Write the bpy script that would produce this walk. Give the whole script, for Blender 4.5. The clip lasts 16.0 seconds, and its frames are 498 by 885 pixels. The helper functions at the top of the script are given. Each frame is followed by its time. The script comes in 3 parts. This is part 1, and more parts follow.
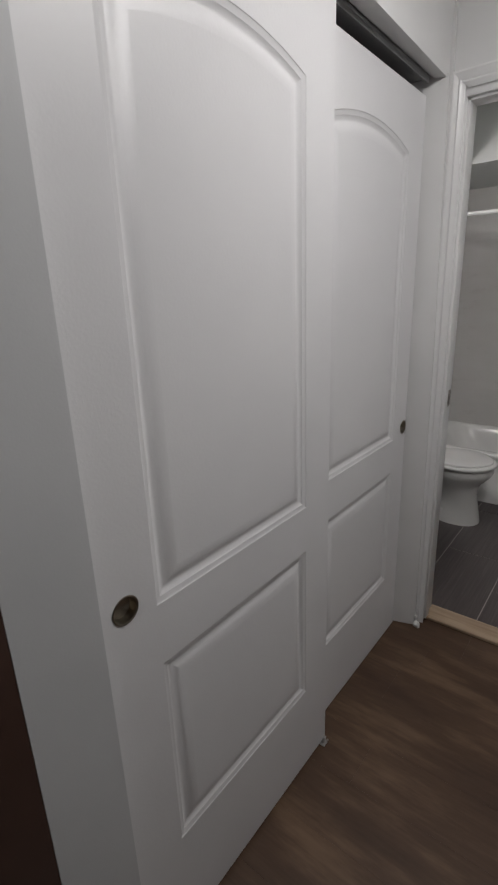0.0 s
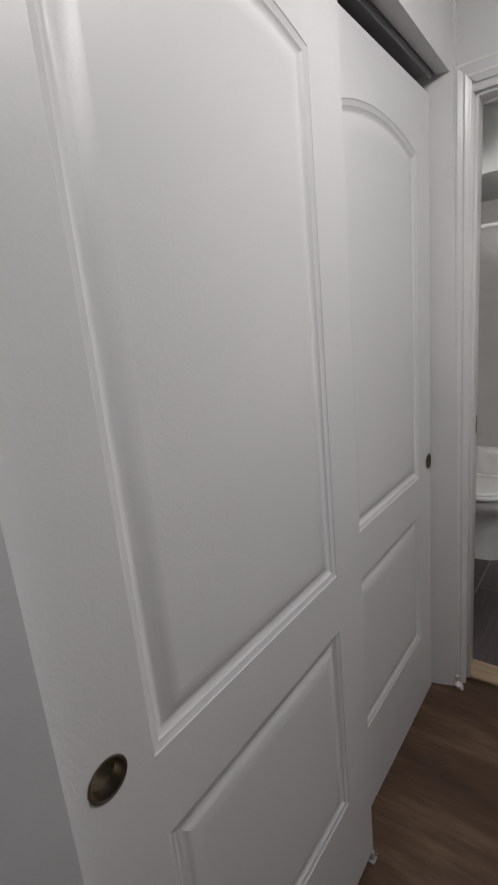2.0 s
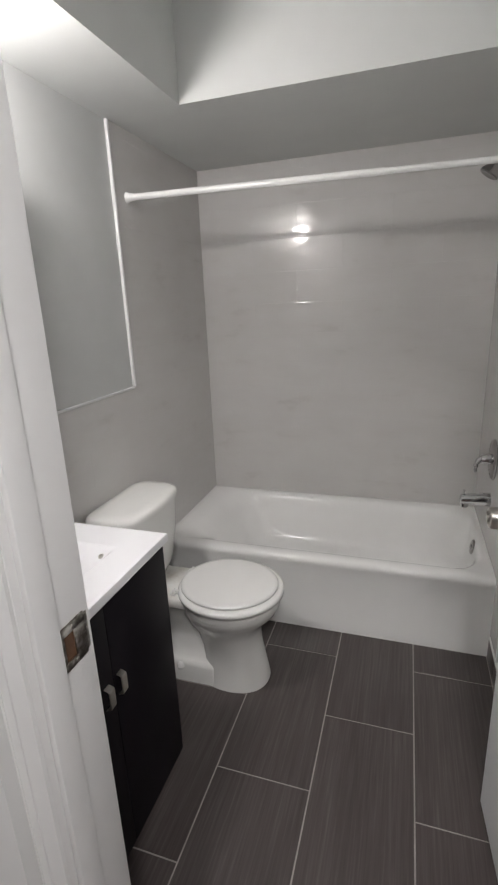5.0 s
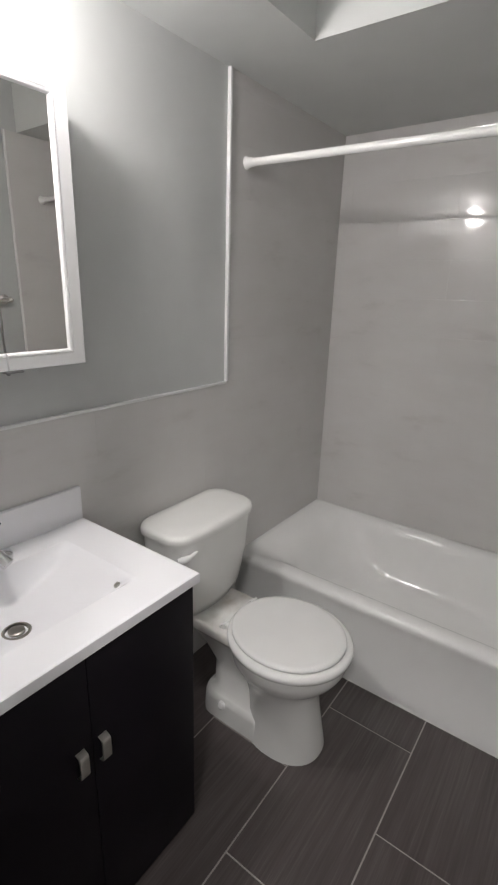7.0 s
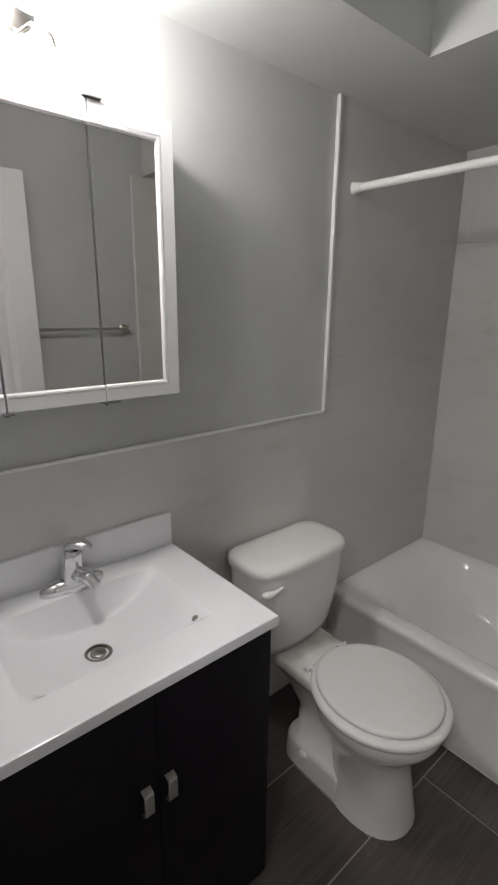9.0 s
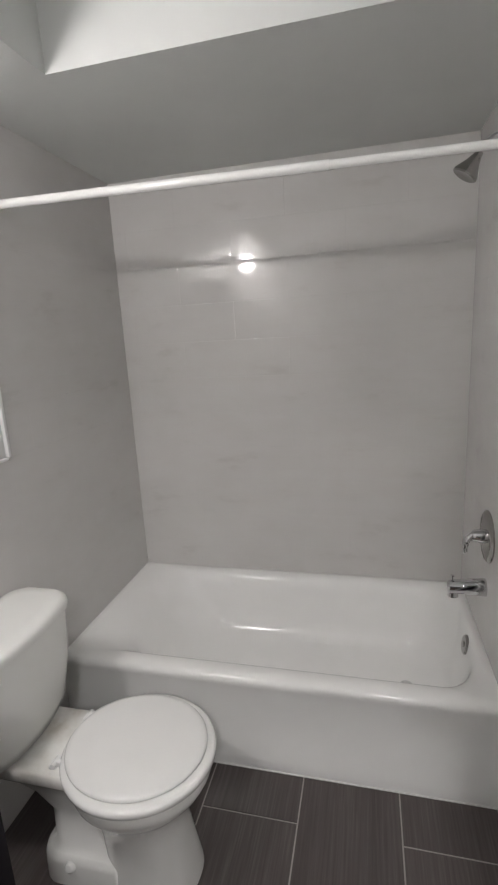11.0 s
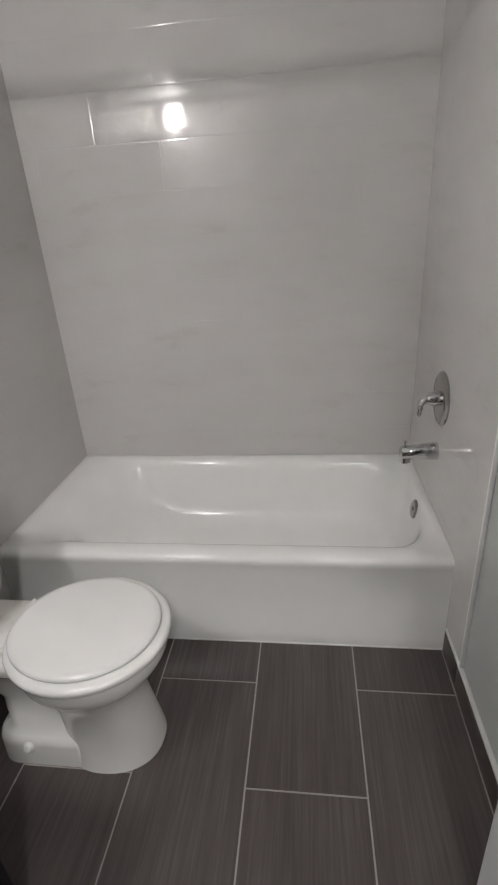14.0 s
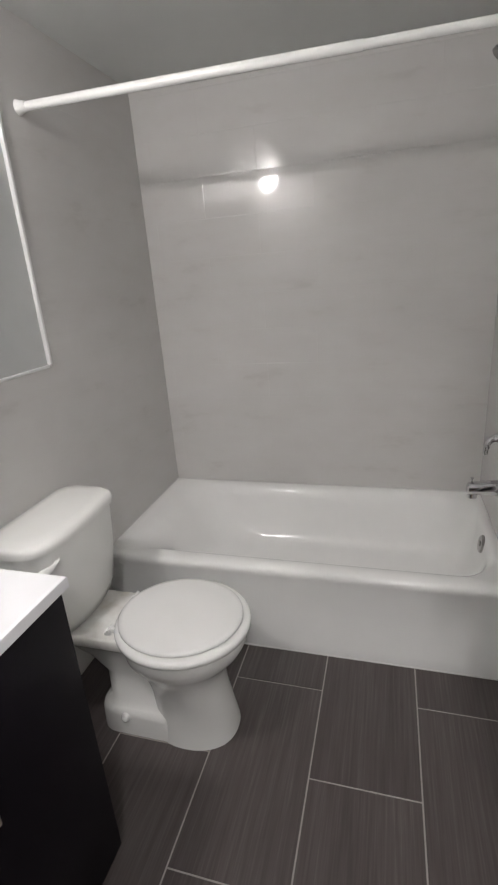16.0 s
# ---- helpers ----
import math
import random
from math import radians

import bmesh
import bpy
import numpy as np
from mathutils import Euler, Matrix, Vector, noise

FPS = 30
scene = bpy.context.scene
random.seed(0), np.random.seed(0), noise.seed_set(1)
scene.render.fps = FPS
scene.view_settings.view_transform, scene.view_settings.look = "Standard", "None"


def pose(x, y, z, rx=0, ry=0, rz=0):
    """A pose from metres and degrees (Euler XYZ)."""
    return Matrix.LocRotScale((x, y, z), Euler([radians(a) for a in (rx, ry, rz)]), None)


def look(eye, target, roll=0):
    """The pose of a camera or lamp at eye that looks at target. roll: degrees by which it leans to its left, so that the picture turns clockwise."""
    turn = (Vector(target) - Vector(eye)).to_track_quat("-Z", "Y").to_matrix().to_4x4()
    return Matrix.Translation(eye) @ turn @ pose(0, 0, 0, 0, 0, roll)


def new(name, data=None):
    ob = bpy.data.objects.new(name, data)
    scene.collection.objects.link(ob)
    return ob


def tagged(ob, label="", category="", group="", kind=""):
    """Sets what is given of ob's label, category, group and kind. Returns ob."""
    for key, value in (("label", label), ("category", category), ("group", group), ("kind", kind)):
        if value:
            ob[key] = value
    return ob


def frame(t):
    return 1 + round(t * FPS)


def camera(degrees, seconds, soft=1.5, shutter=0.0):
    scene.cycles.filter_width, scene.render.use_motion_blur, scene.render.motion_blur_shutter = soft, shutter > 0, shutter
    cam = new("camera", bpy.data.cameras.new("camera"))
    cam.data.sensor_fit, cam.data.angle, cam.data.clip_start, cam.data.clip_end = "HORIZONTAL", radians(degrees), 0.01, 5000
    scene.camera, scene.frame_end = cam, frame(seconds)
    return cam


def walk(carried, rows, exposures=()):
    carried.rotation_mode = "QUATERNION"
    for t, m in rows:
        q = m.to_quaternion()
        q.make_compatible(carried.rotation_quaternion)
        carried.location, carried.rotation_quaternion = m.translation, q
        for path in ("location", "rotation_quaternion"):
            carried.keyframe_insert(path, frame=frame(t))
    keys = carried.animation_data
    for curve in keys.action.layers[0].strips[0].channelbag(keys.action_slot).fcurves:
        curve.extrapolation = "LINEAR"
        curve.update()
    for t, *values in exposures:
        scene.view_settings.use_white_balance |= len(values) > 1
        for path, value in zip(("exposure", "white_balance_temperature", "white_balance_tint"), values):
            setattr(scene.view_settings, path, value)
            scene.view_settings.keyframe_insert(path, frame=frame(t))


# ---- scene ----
cam = camera(54.9, 16.0, soft=2.2)
PATH = [
    (0, (1.26, -4.131, 1.445), (0.052, -2.652, 0.849), -2.1),
    (0.5, (1.32, -4.147, 1.451), (0.04, -2.688, 0.969), -3.6),
    (1, (1.332, -4.144, 1.445), (0.012, -2.706, 1.015), -5.0),
    (1.5, (1.243, -4.079, 1.429), (-0.067, -2.631, 0.994), -5.6),
    (2, (1.084, -3.961, 1.428), (-0.12, -2.435, 0.958), -5.5),
    (2.5, (1.023, -3.839, 1.437), (-0.138, -2.281, 0.96), -5.4),
    (3, (1.03, -3.609, 1.425), (-0.067, -2.004, 0.956), -4.9),
    (3.5, (1.067, -3.324, 1.426), (0.13, -1.633, 0.911), -3.4),
    (4, (1.075, -3.036, 1.444), (0.479, -1.204, 0.906), -2.5),
    (4.2, (1.101, -2.942, 1.442), (0.575, -1.092, 0.893), -2.8),
    (6.3, (1.106, -2.272, 1.454), (0.131, -0.639, 0.835), 1.3),
    (6.5, (1.122, -2.252, 1.456), (0.088, -0.661, 0.825), 2.2),
    (7, (1.129, -2.225, 1.452), (0.013, -0.681, 0.844), 1.8),
    (7.5, (1.112, -2.207, 1.456), (-0.205, -0.846, 0.813), 0.8),
    (8, (1.105, -2.199, 1.462), (-0.401, -1.038, 0.843), 0.6),
    (8.3, (1.109, -2.188, 1.467), (-0.424, -1.06, 0.852), 0.9),
    (8.5, (1.115, -2.174, 1.461), (-0.436, -1.063, 0.862), 0.5),
    (9, (1.128, -2.153, 1.473), (-0.333, -0.897, 0.938), 0.6),
    (9.5, (1.126, -2.122, 1.495), (0.026, -0.515, 1.038), 0.3),
    (9.7, (1.115, -2.107, 1.505), (0.135, -0.413, 1.092), 0.1),
    (11.8, (1.089, -2.018, 1.389), (0.795, -0.111, 0.864), -2.8),
    (12, (1.092, -2.001, 1.371), (0.837, -0.105, 0.786), -2.4),
    (12.5, (1.111, -1.974, 1.312), (0.917, -0.093, 0.66), -2.6),
    (13, (1.106, -1.96, 1.288), (0.938, -0.119, 0.526), -2.7),
    (13.5, (1.088, -1.958, 1.282), (0.888, -0.14, 0.473), -3.5),
    (14, (1.055, -1.955, 1.292), (0.805, -0.147, 0.476), -3.8),
    (14.5, (1.032, -1.967, 1.295), (0.68, -0.17, 0.492), -4.3),
    (15, (1.007, -1.981, 1.303), (0.539, -0.202, 0.517), -5.4),
    (15.5, (1.008, -2.033, 1.312), (0.466, -0.255, 0.574), -5.7),
    (16, (1.074, -2.168, 1.353), (0.524, -0.362, 0.693), -4.4),
]
EXPOSURES = [(0, -0.40), (1.0, -0.42), (2.0, -0.32), (2.5, -0.34), (3.0, -0.42), (3.5, -0.30), (4.0, 0.12), (4.2, 0.30), (6.3, 0.58), (7.2, 0.40), (8.0, 0.28), (8.6, 0.04), (9.0, -0.03), (9.5, 0.2), (11.8, 0.62), (13.0, 0.62), (16, 0.66)]
walk(cam, [(t, look(eye, target, roll)) for t, eye, target, roll in PATH], EXPOSURES)

# ---- world and lights ----
world = bpy.data.worlds.new("world")
scene.world = world
world.use_nodes = True
world.node_tree.nodes["Background"].inputs[0].default_value = (0.5, 0.55, 0.6, 1)
world.node_tree.nodes["Background"].inputs[1].default_value = 0.02
scene.view_settings.exposure = 0.0
VANITY_LIGHT = 128.0
HALL_LIGHT = 80.0


# ---- materials ----
def make_mat(name):
    m = bpy.data.materials.new(name)
    m.use_nodes = True
    nt = m.node_tree
    return m, nt, nt.nodes["Principled BSDF"]


def node(nt, kind, **inputs):
    n = nt.nodes.new(kind)
    for k, v in inputs.items():
        n.inputs[k.replace("_", " ")].default_value = v
    return n


def ramp(nt, fac, stops):
    r = nt.nodes.new("ShaderNodeValToRGB")
    while len(r.color_ramp.elements) < len(stops):
        r.color_ramp.elements.new(0.5)
    for e, (p, c) in zip(r.color_ramp.elements, stops):
        e.position, e.color = p, (*c, 1)
    nt.links.new(fac, r.inputs[0])
    return r.outputs[0]


def coords(nt, scale=(1, 1, 1), random_shift=False):
    g = nt.nodes.new("ShaderNodeNewGeometry")
    mp = nt.nodes.new("ShaderNodeMapping")
    mp.inputs["Scale"].default_value = scale
    nt.links.new(g.outputs["Position"], mp.inputs["Vector"])
    if random_shift:
        oi = nt.nodes.new("ShaderNodeObjectInfo")
        mul = nt.nodes.new("ShaderNodeVectorMath")
        mul.operation = "SCALE"
        mul.inputs[0].default_value = (37.0, 23.0, 11.0)
        nt.links.new(oi.outputs["Random"], mul.inputs["Scale"])
        nt.links.new(mul.outputs[0], mp.inputs["Location"])
    return mp.outputs[0]


def noise_tex(nt, vec, scale, detail=4.0, rough=0.5):
    n = node(nt, "ShaderNodeTexNoise", Scale=scale, Detail=detail, Roughness=rough)
    nt.links.new(vec, n.inputs["Vector"])
    return n.outputs["Fac"]


def bump(nt, bsdf, height, strength, distance):
    b = node(nt, "ShaderNodeBump", Strength=strength, Distance=distance)
    nt.links.new(height, b.inputs["Height"])
    nt.links.new(b.outputs[0], bsdf.inputs["Normal"])


def paint(name, a, b, rough=0.45, stipple=0.10, scale=3.0, grain=260.0):
    """Rolled wall or enamel paint: two close tones, roller stipple."""
    m, nt, p = make_mat(name)
    v = coords(nt)
    nt.links.new(ramp(nt, noise_tex(nt, v, scale), [(0.3, a), (0.7, b)]), p.inputs["Base Color"])
    p.inputs["Roughness"].default_value = rough
    add = nt.nodes.new("ShaderNodeMath")
    add.operation = "ADD"
    nt.links.new(noise_tex(nt, v, grain, 2.0), add.inputs[0])
    nt.links.new(noise_tex(nt, v, 9.0, 2.0), add.inputs[1])
    bump(nt, p, add.outputs[0], stipple, 0.0012)
    return m


def plain(name, c, rough=0.3, metal=0.0, coat=0.0, fade=0.9):
    m, nt, p = make_mat(name)
    v = coords(nt)
    d = tuple(x * (0.985 if min(c) > 0.6 and not metal else fade) for x in c)
    nt.links.new(ramp(nt, noise_tex(nt, v, 14.0), [(0.3, d), (0.7, c)]), p.inputs["Base Color"])
    p.inputs["Roughness"].default_value = rough
    p.inputs["Metallic"].default_value = metal
    p.inputs["Coat Weight"].default_value = coat
    return m


M = {}
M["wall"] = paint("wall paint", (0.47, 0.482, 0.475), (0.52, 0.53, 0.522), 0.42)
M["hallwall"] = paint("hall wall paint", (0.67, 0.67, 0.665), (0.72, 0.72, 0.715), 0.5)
# slightly darker and bluer than hallwall, only on the stub beside the closet
M["stubwall"] = paint("stub wall tone", (0.56, 0.57, 0.575), (0.61, 0.62, 0.625), 0.5)
# gray of the unseen hall walls, darkened to cut bounce on the closet doors
M["low_bounce_wall"] = paint("low bounce wall gray", (0.30, 0.30, 0.30), (0.35, 0.35, 0.345), 0.6)
M["ceiling"] = paint("ceiling paint", (0.60, 0.612, 0.60), (0.65, 0.662, 0.648), 0.6)
M["door"] = paint("door enamel", (0.70, 0.70, 0.71), (0.75, 0.75, 0.755), 0.42, 0.18, 2.0, 180.0)
M["trim"] = paint("trim enamel", (0.72, 0.72, 0.72), (0.78, 0.78, 0.775), 0.3, 0.15)
M["porcelain"] = plain("porcelain", (0.80, 0.80, 0.775), 0.07)
m, nt, p = make_mat("rust stained porcelain")
nt.links.new(ramp(nt, noise_tex(nt, coords(nt), 9.0, 4.0, 0.6), [(0.40, (0.80, 0.80, 0.775)), (0.58, (0.70, 0.685, 0.65)), (0.74, (0.56, 0.52, 0.46))]), p.inputs["Base Color"])
p.inputs["Roughness"].default_value = 0.16
M["stained_porcelain"] = m
M["enamel"] = plain("bathtub enamel", (0.85, 0.85, 0.835), 0.11)
M["plastic"] = plain("white plastic", (0.80, 0.80, 0.785), 0.2)
M["guide"] = plain("scuffed plastic", (0.42, 0.42, 0.42), 0.3)
M["marble"] = plain("cultured marble", (0.83, 0.83, 0.85), 0.12)
M["chrome"] = plain("chrome", (0.75, 0.75, 0.76), 0.06, 1.0)
M["dull_chrome"] = plain("dull chrome", (0.40, 0.39, 0.38), 0.14, 1.0)
M["nickel"] = plain("satin nickel", (0.55, 0.53, 0.49), 0.28, 1.0)
M["pale_nickel"] = plain("pale brushed nickel", (0.74, 0.72, 0.67), 0.42, 1.0)
M["drain_metal"] = plain("dull drain metal", (0.33, 0.31, 0.28), 0.28, 1.0)
M["brass"] = plain("tarnished nickel", (0.50, 0.45, 0.37), 0.30, 1.0, fade=0.4)
m, nt, p = make_mat("paint smeared steel")
nt.links.new(ramp(nt, noise_tex(nt, coords(nt), 55.0, 4.0), [(0.38, (0.16, 0.14, 0.12)), (0.52, (0.34, 0.32, 0.29)), (0.64, (0.5, 0.49, 0.46))]), p.inputs["Base Color"])
nt.links.new(ramp(nt, noise_tex(nt, coords(nt), 55.0, 4.0), [(0.55, (1, 1, 1)), (0.66, (0.1, 0.1, 0.1))]), p.inputs["Metallic"])
p.inputs["Roughness"].default_value = 0.3
M["oldsteel"] = m
M["rawwood"] = plain("raw brown wood", (0.14, 0.065, 0.03), 0.7, fade=0.5)
M["black"] = plain("black laminate", (0.006, 0.0045, 0.007), 0.5)
M["black"].node_tree.nodes["Principled BSDF"].inputs["Specular IOR Level"].default_value = 0.18
M["dark"] = plain("dark gap", (0.01, 0.01, 0.01), 0.8)
M["brownwood"] = plain("dark brown wood", (0.055, 0.028, 0.02), 0.5)
M["beige"] = plain("beige plastic", (0.33, 0.30, 0.27), 0.4)
M["caulk"] = plain("caulk", (0.7, 0.7, 0.68), 0.4)
M["grout"] = plain("floor grout", (0.36, 0.335, 0.318), 0.85)
M["wallgrout"] = plain("wall grout", (0.62, 0.605, 0.588), 0.2)
M["steel"] = plain("galvanised track", (0.25, 0.25, 0.25), 0.5, 0.8)

m, nt, p = make_mat("mirror glass")
p.inputs["Base Color"].default_value = (0.74, 0.735, 0.715, 1)
p.inputs["Metallic"].default_value = 1.0
p.inputs["Roughness"].default_value = 0.012
M["mirror"] = m

# glazed wall tile: pale stone with faint level clouds
m, nt, p = make_mat("glazed wall tile")
v = coords(nt, (2.0, 2.0, 6.5))
v2 = coords(nt, (1.0, 1.0, 1.0))
mix = nt.nodes.new("ShaderNodeMixRGB")
mix.blend_type = "MULTIPLY"
mix.inputs[0].default_value = 1.0
nt.links.new(ramp(nt, noise_tex(nt, v, 1.6, 6.0, 0.6), [(0.28, (0.545, 0.529, 0.512)), (0.40, (0.598, 0.584, 0.569)), (0.7, (0.620, 0.609, 0.597))]), mix.inputs[1])
nt.links.new(ramp(nt, noise_tex(nt, v2, 2.0, 3.0), [(0.3, (0.95, 0.95, 0.95)), (0.7, (1, 1, 1))]), mix.inputs[2])
nt.links.new(mix.outputs[0], p.inputs["Base Color"])
p.inputs["Roughness"].default_value = 0.06
bump(nt, p, noise_tex(nt, v2, 7.0, 2.0), 0.22, 0.004)
M["walltile"] = m

# dark floor tile with fine streaks along its length
m, nt, p = make_mat("streaked floor tile")
v = coords(nt, (60.0, 1.6, 1.0), True)
w = coords(nt, (9.0, 0.7, 1.0), True)
mix = nt.nodes.new("ShaderNodeMixRGB")
mix.blend_type = "MULTIPLY"
mix.inputs[0].default_value = 1.0
nt.links.new(ramp(nt, noise_tex(nt, v, 2.2, 5.0, 0.65), [(0.3, (0.060, 0.048, 0.047)), (0.55, (0.086, 0.072, 0.070)), (0.75, (0.122, 0.106, 0.102))]), mix.inputs[1])
nt.links.new(ramp(nt, noise_tex(nt, w, 1.2, 3.0), [(0.3, (0.8, 0.78, 0.78)), (0.7, (1.1, 1.1, 1.1))]), mix.inputs[2])
nt.links.new(mix.outputs[0], p.inputs["Base Color"])
p.inputs["Roughness"].default_value = 0.38
bump(nt, p, noise_tex(nt, v, 2.2, 4.0), 0.25, 0.0008)
M["floortile"] = m

# vinyl planks
m, nt, p = make_mat("brown plank")
v = coords(nt, (1.3, 5.5, 1.0))
w = coords(nt, (3.0, 90.0, 1.0), True)
mix = nt.nodes.new("ShaderNodeMixRGB")
mix.blend_type = "MULTIPLY"
mix.inputs[0].default_value = 1.0
nt.links.new(ramp(nt, noise_tex(nt, v, 1.6, 5.0, 0.6), [(0.32, (0.062, 0.034, 0.021)), (0.50, (0.096, 0.055, 0.033)), (0.66, (0.175, 0.108, 0.064))]), mix.inputs[1])
nt.links.new(ramp(nt, noise_tex(nt, w, 1.0, 4.0, 0.6), [(0.3, (0.86, 0.85, 0.84)), (0.7, (1.06, 1.06, 1.06))]), mix.inputs[2])
nt.links.new(mix.outputs[0], p.inputs["Base Color"])
p.inputs["Roughness"].default_value = 0.42
bump(nt, p, noise_tex(nt, w, 1.0, 3.0), 0.2, 0.0006)
M["plank"] = m

# raw pine threshold
m, nt, p = make_mat("raw pine")
v = coords(nt, (2.0, 34.0, 20.0))
nt.links.new(ramp(nt, noise_tex(nt, v, 1.5, 5.0), [(0.3, (0.30, 0.21, 0.14)), (0.6, (0.45, 0.34, 0.235)), (0.8, (0.54, 0.43, 0.32))]), p.inputs["Base Color"])
p.inputs["Roughness"].default_value = 0.65
M["pine"] = m


def glow(name, colour, strength):
    m, nt, p = make_mat(name)
    p.inputs["Base Color"].default_value = (0.8, 0.8, 0.8, 1)
    p.inputs["Emission Color"].default_value = (*colour, 1)
    p.inputs["Emission Strength"].default_value = strength
    return m


M["glow"] = glow("frosted lit glass", (1.0, 0.955, 0.945), VANITY_LIGHT)
M["hallglow"] = glow("hall lit glass", (1.0, 0.965, 0.955), HALL_LIGHT)


# ---- mesh helpers ----
def finish(name, bm, material, smooth=False, label="", kind="", parent=None):
    me = bpy.data.meshes.new(name)
    bmesh.ops.recalc_face_normals(bm, faces=bm.faces)
    bm.to_mesh(me)
    bm.free()
    me.materials.append(material)
    if smooth:
        me.shade_smooth()
        me.set_sharp_from_angle(angle=radians(smooth if smooth > 1 else 35))
    ob = new(name, me)
    if parent:
        ob.parent = parent
    return tagged(ob, label, kind=kind)


def part(name, bm, material, parent, label="", smooth=35):
    return finish(name, bm, material, smooth, label, "", parent)


def thing(name, label, category, group=""):
    ob = new(name)
    return tagged(ob, label, category, group)


def structure(name, bm, material, label="", smooth=False):
    return finish(name, bm, material, smooth, label, "structure")


def box(x0, x1, y0, y1, z0, z1, bevel=0.0, bm=None, seg=2):
    b = bmesh.new()
    bmesh.ops.create_cube(b, size=1.0)
    for v in b.verts:
        v.co = Vector(((x0 + x1) / 2 + v.co.x * (x1 - x0), (y0 + y1) / 2 + v.co.y * (y1 - y0), (z0 + z1) / 2 + v.co.z * (z1 - z0)))
    if bevel:
        bmesh.ops.bevel(b, geom=b.edges[:], offset=bevel, segments=seg, profile=0.5, affect="EDGES")
    return join(bm, b) if bm else b


def join(bm, other):
    me = bpy.data.meshes.new("tmp")
    other.to_mesh(me)
    other.free()
    bm.from_mesh(me)
    bpy.data.meshes.remove(me)
    return bm


def loft(rings, cap0=True, cap1=True, closed=True, bm=None):
    b = bm or bmesh.new()
    rows = [[b.verts.new(p) for p in r] for r in rings]
    n = len(rows[0])
    for a, c in zip(rows, rows[1:]):
        for i in range(n if closed else n - 1):
            j = (i + 1) % n
            b.faces.new((a[i], a[j], c[j], c[i]))
    if cap0:
        b.faces.new(rows[0])
    if cap1:
        b.faces.new(rows[-1])
    return b


def lathe(profile, origin, axis, n=28, bm=None, cap0=True, cap1=True):
    """profile: (distance along the axis, radius)."""
    q = Vector(axis).normalized().to_track_quat("Z", "Y")
    o = Vector(origin)
    rings = [[o + q @ Vector((r * math.cos(2 * math.pi * i / n), r * math.sin(2 * math.pi * i / n), h)) for i in range(n)] for h, r in profile]
    return loft(rings, cap0, cap1, True, bm)


def tube(path, radius, n=12, bm=None):
    pts = [Vector(p) for p in path]
    rad = list(radius) if isinstance(radius, (list, tuple)) else [radius]
    rad = [rad[min(len(rad) - 1, round(i * (len(rad) - 1) / max(1, len(pts) - 1)))] for i in range(len(pts))]
    rings = []
    for i, c in enumerate(pts):
        d = (pts[min(i + 1, len(pts) - 1)] - pts[max(i - 1, 0)]).normalized()
        up = Vector((0, 0, 1)) if abs(d.z) < 0.95 else Vector((0, 1, 0))
        s = d.cross(up).normalized()
        u = s.cross(d)
        rings.append([c + rad[i] * (math.cos(2 * math.pi * k / n) * s + math.sin(2 * math.pi * k / n) * u) for k in range(n)])
    return loft(rings, bm=bm)


def curve_path(points, n=8):
    """Catmull-Rom through the points."""
    p = [Vector(q) for q in points]
    p = [2 * p[0] - p[1]] + p + [2 * p[-1] - p[-2]]
    out = []
    for i in range(1, len(p) - 2):
        for k in range(n):
            t = k / n
            out.append(0.5 * (2 * p[i] + (p[i + 1] - p[i - 1]) * t + (2 * p[i - 1] - 5 * p[i] + 4 * p[i + 1] - p[i + 2]) * t * t
                              + (3 * p[i] - p[i - 1] - 3 * p[i + 1] + p[i + 2]) * t ** 3))
    out.append(p[-2])
    return out


def rrect(x0, x1, y0, y1, r, z, k=8, flare=0.0):
    """A rounded rectangle ring of 4 * (k + 1) points."""
    r = min(r, (x1 - x0) / 2 - 1e-4, (y1 - y0) / 2 - 1e-4)
    pts = []
    for cx, cy, a0 in ((x1 - r, y1 - r, 0), (x0 + r, y1 - r, 90), (x0 + r, y0 + r, 180), (x1 - r, y0 + r, 270)):
        for i in range(k + 1):
            a = radians(a0 + 90 * i / k)
            pts.append(Vector((cx + r * math.cos(a), cy + r * math.sin(a), z)))
    return pts


def egg(cx, cy, front, back, half, z, n=48, power=2.0):
    """An egg outline: half an ellipse forward (+x), half an ellipse back."""
    pts = []
    for i in range(n):
        a = 2 * math.pi * i / n
        c, s = math.cos(a), math.sin(a)
        rx = front if c >= 0 else back
        pts.append(Vector((cx + rx * math.copysign(abs(c) ** (2 / power), c), cy + half * math.copysign(abs(s) ** (2 / power), s), z)))
    return pts


# ---- plan ----
W = 1.49            # bathroom width
YD = -2.125         # inner face of the door wall
YO = -2.247         # outer face of the door wall
ZC = 2.44           # ceiling
ZS = 2.115          # underside of the soffits
XC = 0.668          # face of the closet wall
JL, JR = 0.692, 1.425   # door opening between the jambs
HX, HY = 2.05, -8.0     # far sides of the hall

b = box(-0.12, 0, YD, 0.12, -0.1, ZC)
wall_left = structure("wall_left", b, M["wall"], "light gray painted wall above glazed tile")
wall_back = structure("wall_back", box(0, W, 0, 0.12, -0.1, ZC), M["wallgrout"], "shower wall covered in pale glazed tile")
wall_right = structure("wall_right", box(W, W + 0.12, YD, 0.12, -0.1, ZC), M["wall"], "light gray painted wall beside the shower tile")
b = box(-0.12, JL - 0.018, YO, YD, -0.1, ZC)
box(JL - 0.018, JR + 0.018, YO, YD, 2.048, ZC, bm=b)
box(JR + 0.018, HX, YO, YD, -0.1, ZC, bm=b)
structure("wall_door", b, M["hallwall"], "painted wall with the bathroom doorway")
